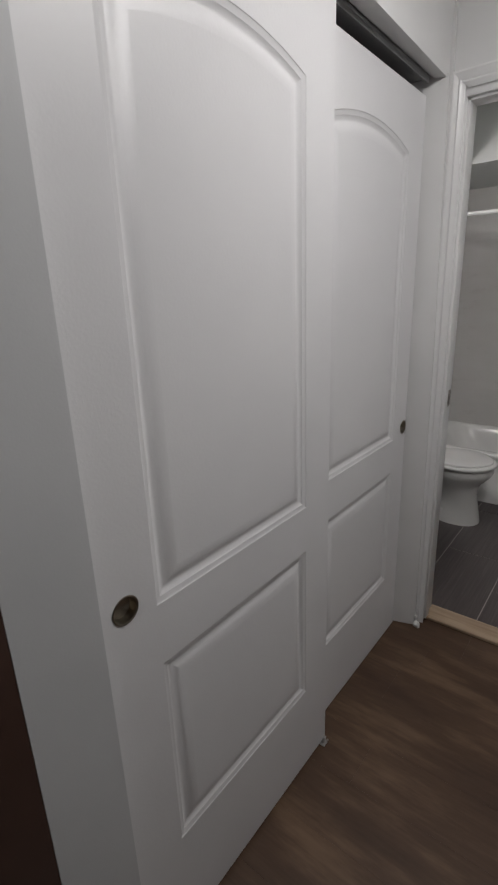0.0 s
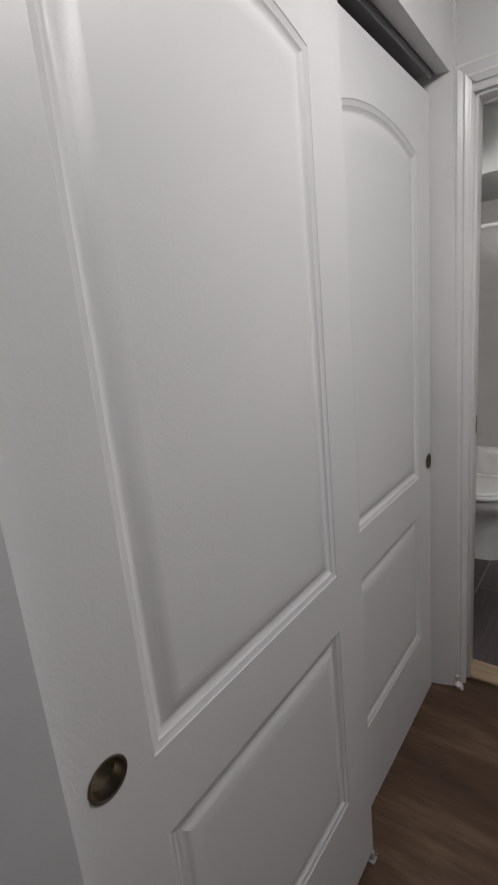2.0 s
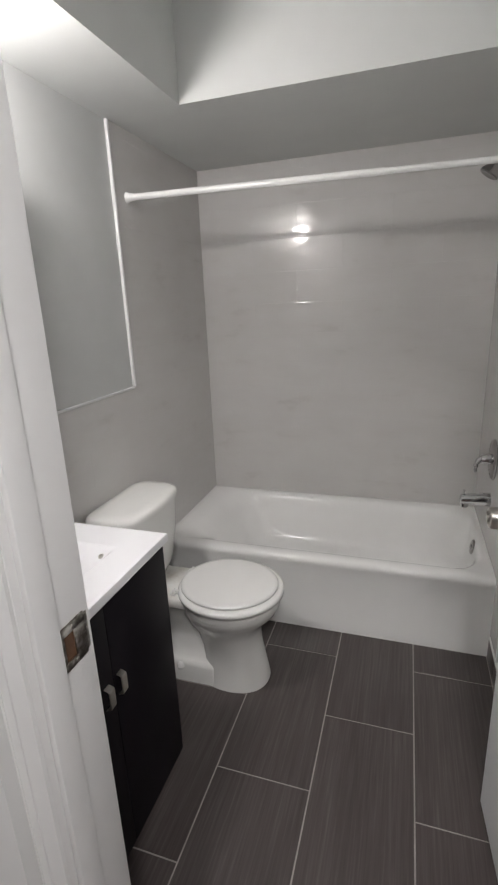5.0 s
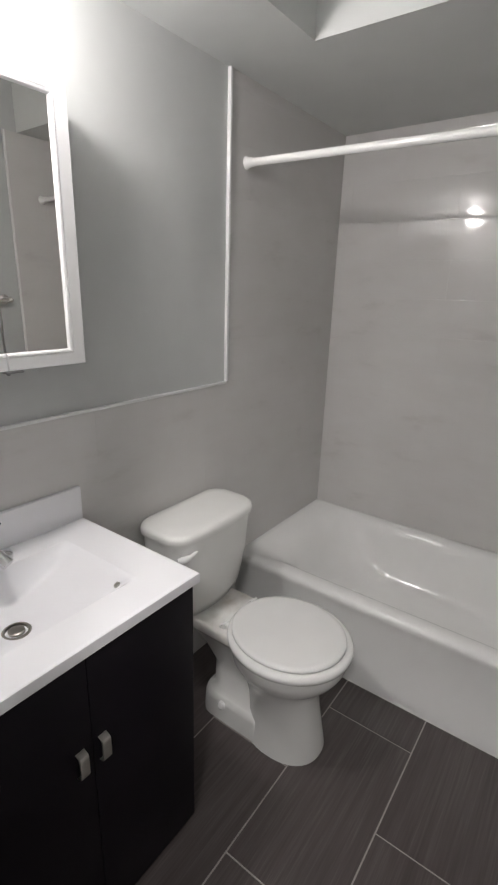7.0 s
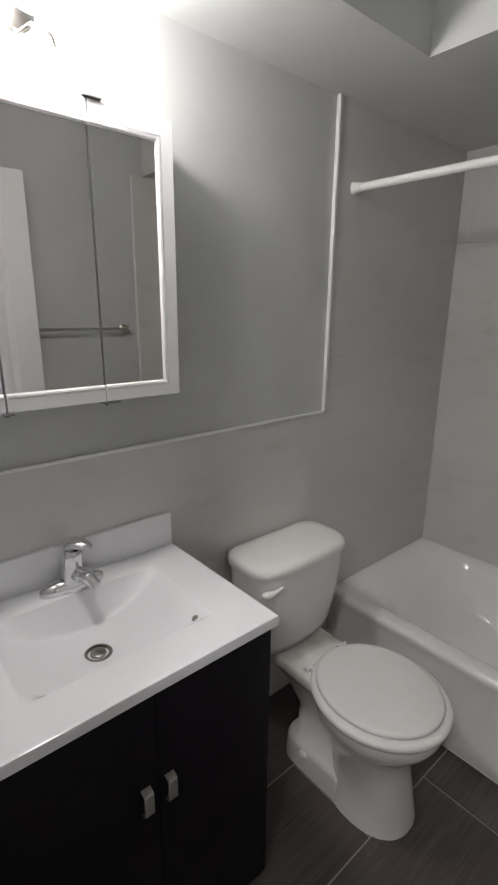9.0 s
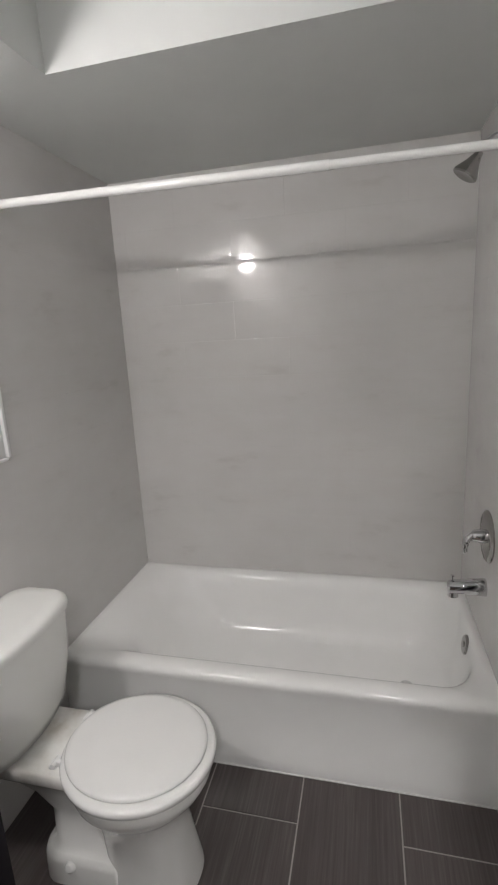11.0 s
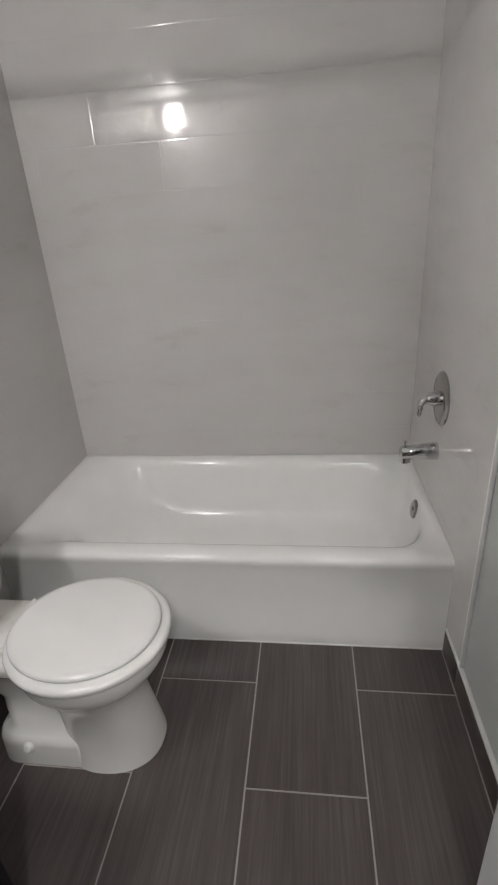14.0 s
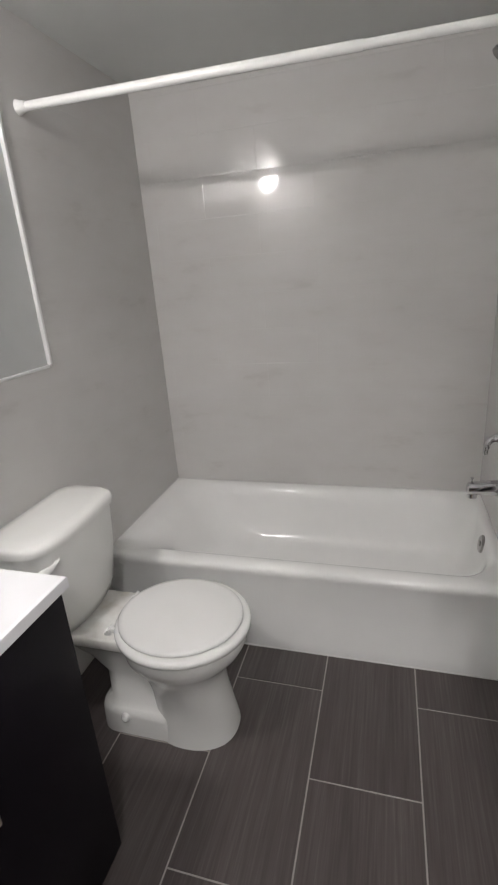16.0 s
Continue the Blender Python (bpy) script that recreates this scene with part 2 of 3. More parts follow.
structure("ceiling_bathroom", box(-0.12, W + 0.12, YD, 0.12, ZC, ZC + 0.1), M["ceiling"], "flat painted bathroom ceiling")
b = box(0, W, -0.834, 0, ZS, ZC)
box(0, 0.306, YD, -0.834, ZS, ZC, bm=b)
structure("soffit", b, M["ceiling"], "painted dropped soffit over bathtub and vanity")
floor_bath = structure("floor_bathroom", box(-0.12, W + 0.12, -2.11, 0.12, -0.1, -0.0018), M["grout"], "dark streaked tile floor with pale grout")
floor_hall = structure("floor_hall", box(-2.2, HX, HY, -2.11, -0.1, -0.0015), M["dark"], "dark brown wood plank floor")

# closet front wall: header, far pier, near stub
b = loft([[(0.60, -3.79, z), (XC, -3.79, z), (0.635, -2.29, z), (0.60, -2.29, z)] for z in (2.088, ZC)])
loft([[(0.49, -2.29, z), (0.635, -2.29, z), (0.634, -2.264, z), (0.49, -2.264, z)] for z in (2.098, ZC)], bm=b)
structure("wall_closet_header", b, M["hallwall"], "painted wall over the sliding closet doors")
b = loft([[(0.49, -2.345, z), (x + 0.004, -2.288, z), (x, -2.264, z), (0.49, -2.264, z)] for z, x in ((-0.05, XC), (1.2, 0.657), (2.098, 0.638))])
loft([[(0.49, -2.264, z), (x, -2.264, z), (x, YO, z), (0.49, YO, z)] for z, x in ((-0.05, 0.6585), (2.105, 0.6465), (ZC, 0.638))], bm=b)
structure("wall_closet_pier", b, M["hallwall"], "painted wall pier between closet and bathroom door")
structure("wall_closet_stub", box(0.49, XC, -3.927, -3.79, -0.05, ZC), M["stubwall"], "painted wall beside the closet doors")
structure("wall_closet_side", box(-0.12, 0.49, -3.948, -3.86, -0.05, ZC), M["hallwall"])
structure("wall_closet_back", box(-0.12, 0, -3.86, YO, -0.05, ZC), M["hallwall"])
structure("ceiling_hall", box(-2.2, HX + 0.12, HY - 0.12, YO, ZC, ZC + 0.1), M["ceiling"], "painted hall ceiling")
# unseen walls added to close the hall, dark so less light bounces back
structure("wall_hall_right", box(HX, HX + 0.12, HY, YO, -0.1, ZC), M["low_bounce_wall"])
structure("wall_hall_end", box(-2.2, HX + 0.12, HY - 0.12, HY, -0.1, ZC), M["low_bounce_wall"])
structure("wall_hall_left", box(-2.32, -2.2, HY - 0.12, -3.86, -0.1, ZC), M["low_bounce_wall"])
structure("wall_hall_near", box(-2.2, -0.12, -3.948, -3.86, -0.1, ZC), M["low_bounce_wall"])

# door frame: jambs, stops, casing
b = box(JL - 0.018, JL, YO, YD - 0.002, 0.0, 2.03, 0.0015)
box(JR, JR + 0.018, YO, YD - 0.002, 0.0, 2.03, 0.0015, b)
box(JL - 0.018, JR + 0.018, YO, YD - 0.002, 2.03, 2.048, 0.0015, b)
door_frame = structure("door_frame", b, M["trim"], "white enamel door frame with worn paint", 35)
b = box(JL, JL + 0.01, -2.235, -2.195, 0.012, 2.03, 0.002)
box(JL, JR, -2.235, -2.195, 2.02, 2.03, 0.002, b)
part("door_stop", b, M["trim"], door_frame)


def casing_profile(w):
    return [(0, 0), (0, 0.016), (0.006, 0.0185), (0.012, 0.016), (w - 0.030, 0.0145), (w - 0.022, 0.011), (w - 0.016, 0.0135), (w - 0.010, 0.010), (w - 0.004, 0.0085), (w, 0.006), (w, 0)]


def casing(x_out, z_top, sign, w=0.052, lean=0.0):
    """Left or right leg and head; distance from the outer edge, depth toward the hall."""
    prof = casing_profile(w)
    rings = []
    for z, follow in ((0.0, 0), (z_top, 1)):
        rings.append([Vector((x_out + lean * follow + sign * d, YO - h, z - follow * d)) for d, h in prof])
    return rings


b = loft(casing(0.654, 2.105, 1, w=0.042, lean=-0.010))
part("casing_leg", b, M["trim"], door_frame)
b = loft(casing(JR + 0.047, 2.105, -1))
part("casing_leg", b, M["trim"], door_frame)
prof = casing_profile(0.052)
b = loft([[Vector((0.644 + d, YO - h, 2.105 - d)) for d, h in prof], [Vector((JR + 0.047 - d, YO - h, 2.105 - d)) for d, h in prof]])
part("casing_head", b, M["trim"], door_frame)

# strike plate with its latch hole showing raw wood
strike = thing("strike_plate", "paint-smeared metal strike plate screwed to the white door jamb", "door hardware")
b = box(JL + 0.0005, JL + 0.003, -2.192, -2.142, 0.979, 0.991, 0.0006)
box(JL + 0.0005, JL + 0.003, -2.192, -2.142, 1.031, 1.045, 0.0006, b)
box(JL + 0.0005, JL + 0.003, -2.164, -2.142, 0.991, 1.031, 0.0006, b)
box(JL + 0.0005, JL + 0.003, -2.192, -2.184, 0.991, 1.031, 0.0006, b)
loft([[(JL + 0.0005, -2.142, z), (JL + 0.003, -2.142, z), (JL + 0.0022, -2.136, z), (JL - 0.0005, -2.1315, z), (JL - 0.002, -2.134, z)] for z in (0.984, 1.040)], bm=b)
part("plate", b, M["oldsteel"], strike)
part("latch_hole", box(JL + 0.0002, JL + 0.001, -2.184, -2.164, 0.991, 1.031), M["rawwood"], strike, "raw wood inside the latch hole")
for zz in (0.985, 1.038):
    part("screw", lathe([(0, 0.0035), (0.001, 0.0035), (0.0016, 0.002)], (JL + 0.003, -2.166, zz), (1, 0, 0), 12), M["nickel"], strike)

# pine threshold
th = tagged(structure("threshold", box(JL - 0.012, JR + 0.012, -2.218, -2.112, -0.001, 0.014, 0.004), M["pine"], "raw pine threshold strip in the doorway", 35))

# trims on the tile edges
structure("trim_tile_left", box(0, 0.014, -0.839, -0.827, 1.122, ZS, 0.003), M["trim"], "thin white tile edge trim", 35)
structure("trim_wainscot", box(0, 0.012, YD, -0.839, 1.113, 1.122, 0.003), M["trim"], "thin white bead on top of the wainscot tile", 35)
structure("trim_tile_right", box(W - 0.012, W, -0.906, -0.896, 0.097, ZS, 0.003), M["trim"], "thin white tile edge trim", 35)
bb = structure("baseboard", box(W - 0.009, W, YD, -0.752, 0.0, 0.087, 0.0005), M["grout"], "dark tile baseboard with a white bead on top")
for y0, y1 in ((-2.1235, -1.4885), (-1.4855, -0.8885), (-0.8855, -0.7535)):
    part("baseboard_tile", box(W - 0.0125, W - 0.0088, y0, y1, 0.003, 0.088, 0.0008), M["floortile"], bb)
part("joint", box(W - 0.016, W - 0.0127, YD, -0.753, -0.0005, 0.0016, 0.0005), M["grout"], bb, "pale grout line along the floor")
part("bead", box(W - 0.0135, W, YD, -0.752, 0.0882, 0.0985, 0.0035), M["caulk"], bb, "white caulk bead")
structure("trim_tub_caulk", box(0.0, W, -0.7525, -0.746, -0.001, 0.003, 0.001), M["caulk"], "white caulk line under the bathtub apron", 35)


# ---- moulded door leaves ----
def panel_outline(u0, u1, v0, v1, rise, d=0.0):
    """Anticlockwise outline, arched on top when rise is more than 0, moved inward by d."""
    if not rise:
        return [Vector(q) for q in ((u0 + d, v0 + d), (u1 - d, v0 + d), (u1 - d, v1 - d), (u0 + d, v1 - d))]
    h = (u1 - u0) / 2
    R = (h * h + rise * rise) / (2 * rise)
    cu, cv = (u0 + u1) / 2, v1 + rise - R
    a0 = math.asin((h - d) / (R - d))
    arc = [a0 - 2 * a0 * i / 28 for i in range(29)]
    return [Vector((u0 + d, v0 + d)), Vector((u1 - d, v0 + d))] + [Vector((cu + (R - d) * math.sin(a), cv + (R - d) * math.cos(a))) for a in arc]


def moulded_leaf(parent, width, height, place, edge, thick=0.035, lo=(0.284, 0.757), hi=(0.888, 1.849), rise=0.043, hole=None, stiles=(0.130, 0.118)):
    """Leaf in its own plane: u across, v up. place(u, v, depth) gives the world point; depth 0 is the face."""
    u0, u1 = stiles[0], width - stiles[1]
    low = panel_outline(u0, u1, lo[0], lo[1], 0)
    high = panel_outline(u0, u1, hi[0], hi[1], rise)
    b = bmesh.new()

    def poly(pts, d=0.0):
        b.faces.new([b.verts.new(place(u, v, d)) for u, v in pts])
    for a, c in ((0, u0), (u1, width)):
        if hole and a < hole[0] < c:
            h, r = 0.034, 0.0252
            hu, hv = hole
            poly([(a, 0), (c, 0), (c, hv - h), (a, hv - h)])
            poly([(a, hv + h), (c, hv + h), (c, height), (a, height)])
            poly([(a, hv - h), (hu - h, hv - h), (hu - h, hv + h), (a, hv + h)])
            poly([(hu + h, hv - h), (c, hv - h), (c, hv + h), (hu + h, hv + h)])
            ring = [(math.cos(math.pi * k / 16), math.sin(math.pi * k / 16)) for k in range(32)]
            for (p, q), (p2, q2) in zip(ring, ring[1:] + ring[:1]):
                m1, m2 = max(abs(p), abs(q)), max(abs(p2), abs(q2))
                poly([(hu + r * p, hv + r * q), (hu + h * p / m1, hv + h * q / m1), (hu + h * p2 / m2, hv + h * q2 / m2), (hu + r * p2, hv + r * q2)])
        else:
            poly([(a, 0), (c, 0), (c, height), (a, height)])
    poly([(u0, 0), (u1, 0), (u1, lo[0]), (u0, lo[0])])
    poly([(u0, lo[1]), (u1, lo[1]), (u1, hi[0]), (u0, hi[0])])
    top = high[2:]
    for (a, c) in zip(top, top[1:]):
        poly([c, a, (a[0], height), (c[0], height)])
    poly([(0, 0), (0, height), (width, height), (width, 0)], thick)
    for a, c in (((0, 0), (width, 0)), ((width, 0), (width, height)), ((width, height), (0, height)), ((0, height), (0, 0))):
        b.faces.new([b.verts.new(place(*a, 0)), b.verts.new(place(*c, 0)), b.verts.new(place(*c, thick)), b.verts.new(place(*a, thick))])
    bmesh.ops.remove_doubles(b, verts=b.verts, dist=0.0002)
    part("leaf", b, M["door"], parent, smooth=0)
    steps = [(0, 0), (0.0012, 0.0012), (0.009, 0.0040), (0.0115, 0.0043), (0.0125, 0.0052), (0.0205, 0.0090), (0.0235, 0.0094), (0.0265, 0.0088), (0.034, 0.0058), (0.042, 0.0032), (0.050, 0.0016), (0.058, 0.0010)]
    for nm, v0, v1, up in (("lower_panel", lo[0], lo[1], 0), ("upper_panel", hi[0], hi[1], rise)):
        rings = [[place(q.x, q.y, dep) for q in panel_outline(u0, u1, v0, v1, up, d)] for d, dep in steps]
        b = loft(rings, False, False)
        mid = b.verts.new(sum((Vector(q) for q in rings[-1]), Vector()) / len(rings[-1]))
        last = [b.verts.new(q) for q in rings[-1]]
        for k in range(len(last)):
            b.faces.new((last[k], last[(k + 1) % len(last)], mid))
        ob = part(nm, b, M["door"], parent, smooth=24)
        out = (place(0, 0, 0) - place(0, 0, 1)).normalized()
        me = ob.data
        wrong = [p for p in me.polygons if p.normal.dot(out) < 0]
        if wrong:
            fix = bmesh.new()
            fix.from_mesh(me)
            fix.faces.ensure_lookup_table()
            bmesh.ops.reverse_faces(fix, faces=[fix.faces[p.index] for p in wrong])
            fix.to_mesh(me)
            fix.free()


def closet_door(y_left, x_face, pull_u, label, foot=0.013):
    ob = thing("closet_door", label, "closet door", "sliding closet doors")
    moulded_leaf(ob, 0.76, 2.03, lambda u, v, d: Vector((x_face - d, y_left + u, foot + v)), 0, hole=(pull_u, 0.919))
    c = (x_face, y_left + pull_u, foot + 0.919)
    b = lathe([(0.0002, 0.0255), (0.0016, 0.0275), (0.0022, 0.026), (0.0012, 0.0235), (-0.008, 0.0232), (-0.015, 0.021), (-0.0175, 0.012), (-0.018, 0.0)][:-1], c, (1, 0, 0), 32, cap0=False)
    part("finger_pull", b, M["brass"], ob, "round tarnished nickel recessed finger pull")
    return ob


closet_door(-3.79, 0.643, 0.062, "white moulded two-panel sliding closet door, the front one, closed")
closet_door(-3.091, 0.588, 0.733, "white moulded two-panel sliding closet door, the rear one, closed", 0.005)

guide = thing("floor_guide", "small white plastic floor guide under the closet doors", "door hardware")
b = box(0.632, 0.657, -3.058, -3.034, 0.0, 0.006, 0.002)
box(0.646, 0.654, -3.052, -3.039, 0.005, 0.030, 0.003, b)
part("body", b, M["guide"], guide)
part("screw", lathe([(0, 0.004), (0.002, 0.003)], (0.655, -3.033, 0.008), (0, 0, 1), 12), M["nickel"], guide)

track = thing("closet_track", "gray steel double sliding door track under the header", "door hardware")
b = box(0.50, 0.598, -3.78, -2.345, 2.078, 2.088, 0.001)
box(0.595, 0.598, -3.78, -2.345, 2.066, 2.078, 0.0005, b)
part("channel", b, M["steel"], track)

# lumps of dried filler at the foot of the pier
blob = thing("filler_lump", "rough lump of dried white filler at the wall foot", "debris")
b = bmesh.new()
bmesh.ops.create_icosphere(b, subdivisions=3, radius=0.014, matrix=Matrix.Translation((0.680, -2.292, 0.012)))
bmesh.ops.create_icosphere(b, subdivisions=2, radius=0.008, matrix=Matrix.Translation((0.674, -2.289, 0.045)))
bmesh.ops.create_icosphere(b, subdivisions=2, radius=0.007, matrix=Matrix.Translation((0.690, -2.298, 0.006)))
for v in b.verts:
    v.co += 0.005 * noise.noise_vector(v.co * 90)
    v.co.z = max(v.co.z, 0.0005)
part("lump", b, M["caulk"], blob)

# the dark wooden door beside the closet stub
bd = thing("brown_door", "dark brown wooden door standing against the hall wall", "door")
part("leaf", box(0.634, 0.670, -4.70, -3.928, 0.012, 2.03, 0.002), M["brownwood"], bd)

# ---- bathroom door, swung in against the wall ----
hinge = Vector((1.4215, -2.122, 0.013))
free = Vector((1.372, -1.414, 0.013))
du = (free - hinge).normalized()
dn = Vector((du.y, -du.x, 0))
bath_door = tagged(new("bathroom_door"), "white moulded two-panel bathroom door, open inward against the wall", "door")
moulded_leaf(bath_door, 0.71, 2.01, lambda u, v, d: hinge + du * u + dn * d + Vector((0, 0, v)), 0, stiles=(0.110, 0.100))
kc = hinge + du * 0.624 + Vector((0, 0, 0.942))
knob = part("knob", lathe([(-0.032, 0.0105), (-0.037, 0.019), (-0.040, 0.0240), (-0.058, 0.0256), (-0.074, 0.0246), (-0.0805, 0.0228), (-0.0825, 0.016), (-0.080, 0.015)], kc, dn, 36), M["nickel"], bath_door, "satin nickel round door knob")
part("rosette", lathe([(-0.0005, 0.032), (-0.004, 0.0315), (-0.010, 0.022), (-0.014, 0.0135), (-0.034, 0.0110)], kc, dn, 32), M["nickel"], bath_door, "satin nickel rosette")
part("turn_button", lathe([(-0.080, 0.0095), (-0.085, 0.0085), (-0.086, 0.005)], kc, dn, 16), M["nickel"], bath_door)
for hz in (0.25, 1.05, 1.80):
    part("hinge", tube([hinge + Vector((-0.002, -0.008, hz)), hinge + Vector((-0.002, -0.008, hz + 0.09))], 0.006, 12), M["nickel"], bath_door, "satin nickel hinge")

# ---- bathtub ----
tub = thing("bathtub", "white enamelled alcove bathtub with a rounded rim", "bathtub")
e = 0.001
rings = [rrect(e, W - e, -0.749, -e, 0.006, 0.0), rrect(e, W - e, -0.749, -e, 0.006, 0.045), rrect(e, W - e, -0.741, -e, 0.006, 0.062),
         rrect(e, W - e, -0.739, -e, 0.006, 0.29), rrect(e, W - e, -0.744, -e, 0.008, 0.315), rrect(e, W - e, -0.747, -e, 0.010, 0.330),
         rrect(e, W - e, -0.744, -e, 0.010, 0.342), rrect(e, W - e, -0.734, -e, 0.010, 0.350), rrect(e + 0.004, W - e - 0.004, -0.715, -0.005, 0.012, 0.3535),
         rrect(0.030, 1.474, -0.702, -0.026, 0.05, 0.3530), rrect(0.058, 1.464, -0.688, -0.036, 0.08, 0.3510), rrect(0.082, 1.457, -0.675, -0.045, 0.11, 0.3465),
         rrect(0.103, 1.452, -0.664, -0.052, 0.135, 0.3395), rrect(0.122, 1.448, -0.655, -0.058, 0.15, 0.3290), rrect(0.141, 1.444, -0.647, -0.064, 0.165, 0.3150), rrect(0.158, 1.441, -0.641, -0.069, 0.175, 0.300),
         rrect(0.176, 1.438, -0.636, -0.073, 0.18, 0.28), rrect(0.236, 1.422, -0.619, -0.085, 0.185, 0.20), rrect(0.268, 1.412, -0.609, -0.093, 0.185, 0.16),
         rrect(0.300, 1.398, -0.597, -0.103, 0.18, 0.125), rrect(0.330, 1.380, -0.585, -0.117, 0.17, 0.103), rrect(0.36, 1.355, -0.568, -0.135, 0.15, 0.089),
         rrect(0.40, 1.32, -0.545, -0.155, 0.12, 0.082), rrect(0.50, 1.25, -0.48, -0.22, 0.08, 0.078)]
part("shell", loft(rings), M["enamel"], tub, smooth=60)
part("overflow_plate", lathe([(0, 0.036), (-0.004, 0.036), (-0.009, 0.030), (-0.010, 0.012), (-0.013, 0.010)], (1.4425, -0.372, 0.298), (1, 0, -0.18), 28), M["dull_chrome"], tub, "round chrome overflow plate")
part("drain", lathe([(0, 0.026), (0.003, 0.025), (0.003, 0.018), (0.008, 0.016)], (1.24, -0.35, 0.078), (0, 0, 1), 24), M["chrome"], tub, "chrome drain")

spout = thing("tub_spout", "chrome bathtub spout with a pull-up diverter on the tiled wall", "faucet")
yv = -0.428
part("body", loft([[Vector((x, yv + r * math.cos(2 * math.pi * k / 20), z + r * s * math.sin(2 * math.pi * k / 20))) for k in range(20)]
                   for x, z, r, s in ((W - 0.007, 0.565, 0.031, 1), (W - 0.02, 0.565, 0.0305, 1), (1.42, 0.563, 0.026, 1), (1.385, 0.561, 0.0245, 1), (1.366, 0.558, 0.022, 1.1), (1.361, 0.557, 0.016, 1.1))]), M["chrome"], spout)
part("outlet", lathe([(0, 0.017), (0.022, 0.0185), (0.024, 0.015)], (1.380, yv, 0.548), (0, 0, -1), 20), M["chrome"], spout)
part("diverter", lathe([(0, 0.003), (0.014, 0.003), (0.015, 0.006), (0.02, 0.006)], (1.376, yv, 0.583), (0, 0, 1), 14), M["chrome"], spout)

valve = thing("shower_valve", "round chrome shower valve plate with a curved lever", "faucet")
vc = (W - 0.007, yv, 0.752)
part("plate", lathe([(0, 0.088), (-0.004, 0.088), (-0.010, 0.080), (-0.013, 0.05), (-0.014, 0.026)], vc, (1, 0, 0), 40), M["dull_chrome"], valve)
part("hub", lathe([(-0.012, 0.025), (-0.035, 0.023), (-0.05, 0.019), (-0.054, 0.010)], vc, (1, 0, 0), 24), M["chrome"], valve)
part("lever", tube(curve_path([(1.450, yv, 0.755), (1.432, yv - 0.002, 0.753), (1.417, yv - 0.006, 0.739), (1.410, yv - 0.010, 0.713), (1.410, yv - 0.012, 0.694)], 5),
                   [0.013] * 5 + [0.012] * 5 + [0.010] * 5 + [0.008] * 5 + [0.006], 12), M["chrome"], valve)

shower = thing("wall_shower", "chrome shower head on a bent arm from the tiled wall", "shower head")
ys = -0.45
part("flange", lathe([(0, 0.03), (-0.004, 0.029), (-0.010, 0.014)], (W - 0.007, ys, 1.95), (1, 0, 0), 24), M["chrome"], shower)
part("arm", tube(curve_path([(W - 0.008, ys, 1.95), (1.445, ys, 1.955), (1.415, ys, 1.938), (1.393, ys, 1.912)], 6), 0.0095, 14), M["chrome"], shower)
hd = Vector((-0.55, 0, -0.8)).normalized()
part("head", lathe([(0, 0.011), (0.012, 0.013), (0.018, 0.016), (0.03, 0.020), (0.060, 0.036), (0.067, 0.037), (0.070, 0.032), (0.067, 0.01)], Vector((1.397, ys, 1.917)), hd, 28), M["dull_chrome"], shower)

rod = thing("shower_rod", "white shower curtain rod between the tiled walls", "shower rod")
part("tube", tube([(0.012, -0.737, 1.866), (1.0, -0.737, 1.851)], 0.0128, 20), M["plastic"], rod)
part("inner_tube", tube([(1.0, -0.737, 1.851), (W - 0.01, -0.737, 1.845)], 0.0112, 20), M["plastic"], rod)
part("end_cap", lathe([(0, 0.021), (0.004, 0.020), (0.016, 0.0155), (0.03, 0.0145)], (0.0075, -0.737, 1.866), (1, 0, 0.006), 24), M["plastic"], rod)
part("end_cap", lathe([(0, 0.021), (0.004, 0.020), (0.016, 0.0155), (0.03, 0.0145)], (W - 0.0075, -0.737, 1.845), (-1, 0, 0), 24), M["plastic"], rod)

# ---- toilet ----
toilet = thing("toilet", "white porcelain two-piece toilet with its lid closed", "toilet")
ty = -1.10
b = loft([egg(0.50, ty, 0.143, 0.12, 0.112, 0.0, power=2.3), egg(0.50, ty, 0.142, 0.12, 0.110, 0.012, power=2.3), egg(0.50, ty, 0.129, 0.12, 0.102, 0.08, power=2.3),
          egg(0.50, ty, 0.115, 0.13, 0.098, 0.16, power=2.2), egg(0.497, ty, 0.117, 0.15, 0.108, 0.22), egg(0.490, ty, 0.140, 0.17, 0.130, 0.260),
          egg(0.490, ty, 0.166, 0.175, 0.149, 0.290), egg(0.494, ty, 0.184, 0.185, 0.165, 0.315), egg(0.498, ty, 0.193, 0.185, 0.175, 0.342), egg(0.499, ty, 0.192, 0.18, 0.174, 0.366), egg(0.499, ty, 0.188, 0.175, 0.170, 0.378), egg(0.498, ty, 0.17, 0.16, 0.155, 0.380)])
part("bowl", b, M["porcelain"], toilet, smooth=60)


def foot_ring(x0, x1, half, rb, rf, z):
    """A rectangle with round back corners and tight front ones."""
    pts = []
    for cx, cy, a0, r in ((x1 - rf, ty + half - rf, 0, rf), (x0 + rb, ty + half - rb, 90, rb), (x0 + rb, ty - half + rb, 180, rb), (x1 - rf, ty - half + rf, 270, rf)):
        pts += [Vector((cx + r * math.cos(radians(a0 + 90 * i / 8)), cy + r * math.sin(radians(a0 + 90 * i / 8)), z)) for i in range(9)]
    return pts


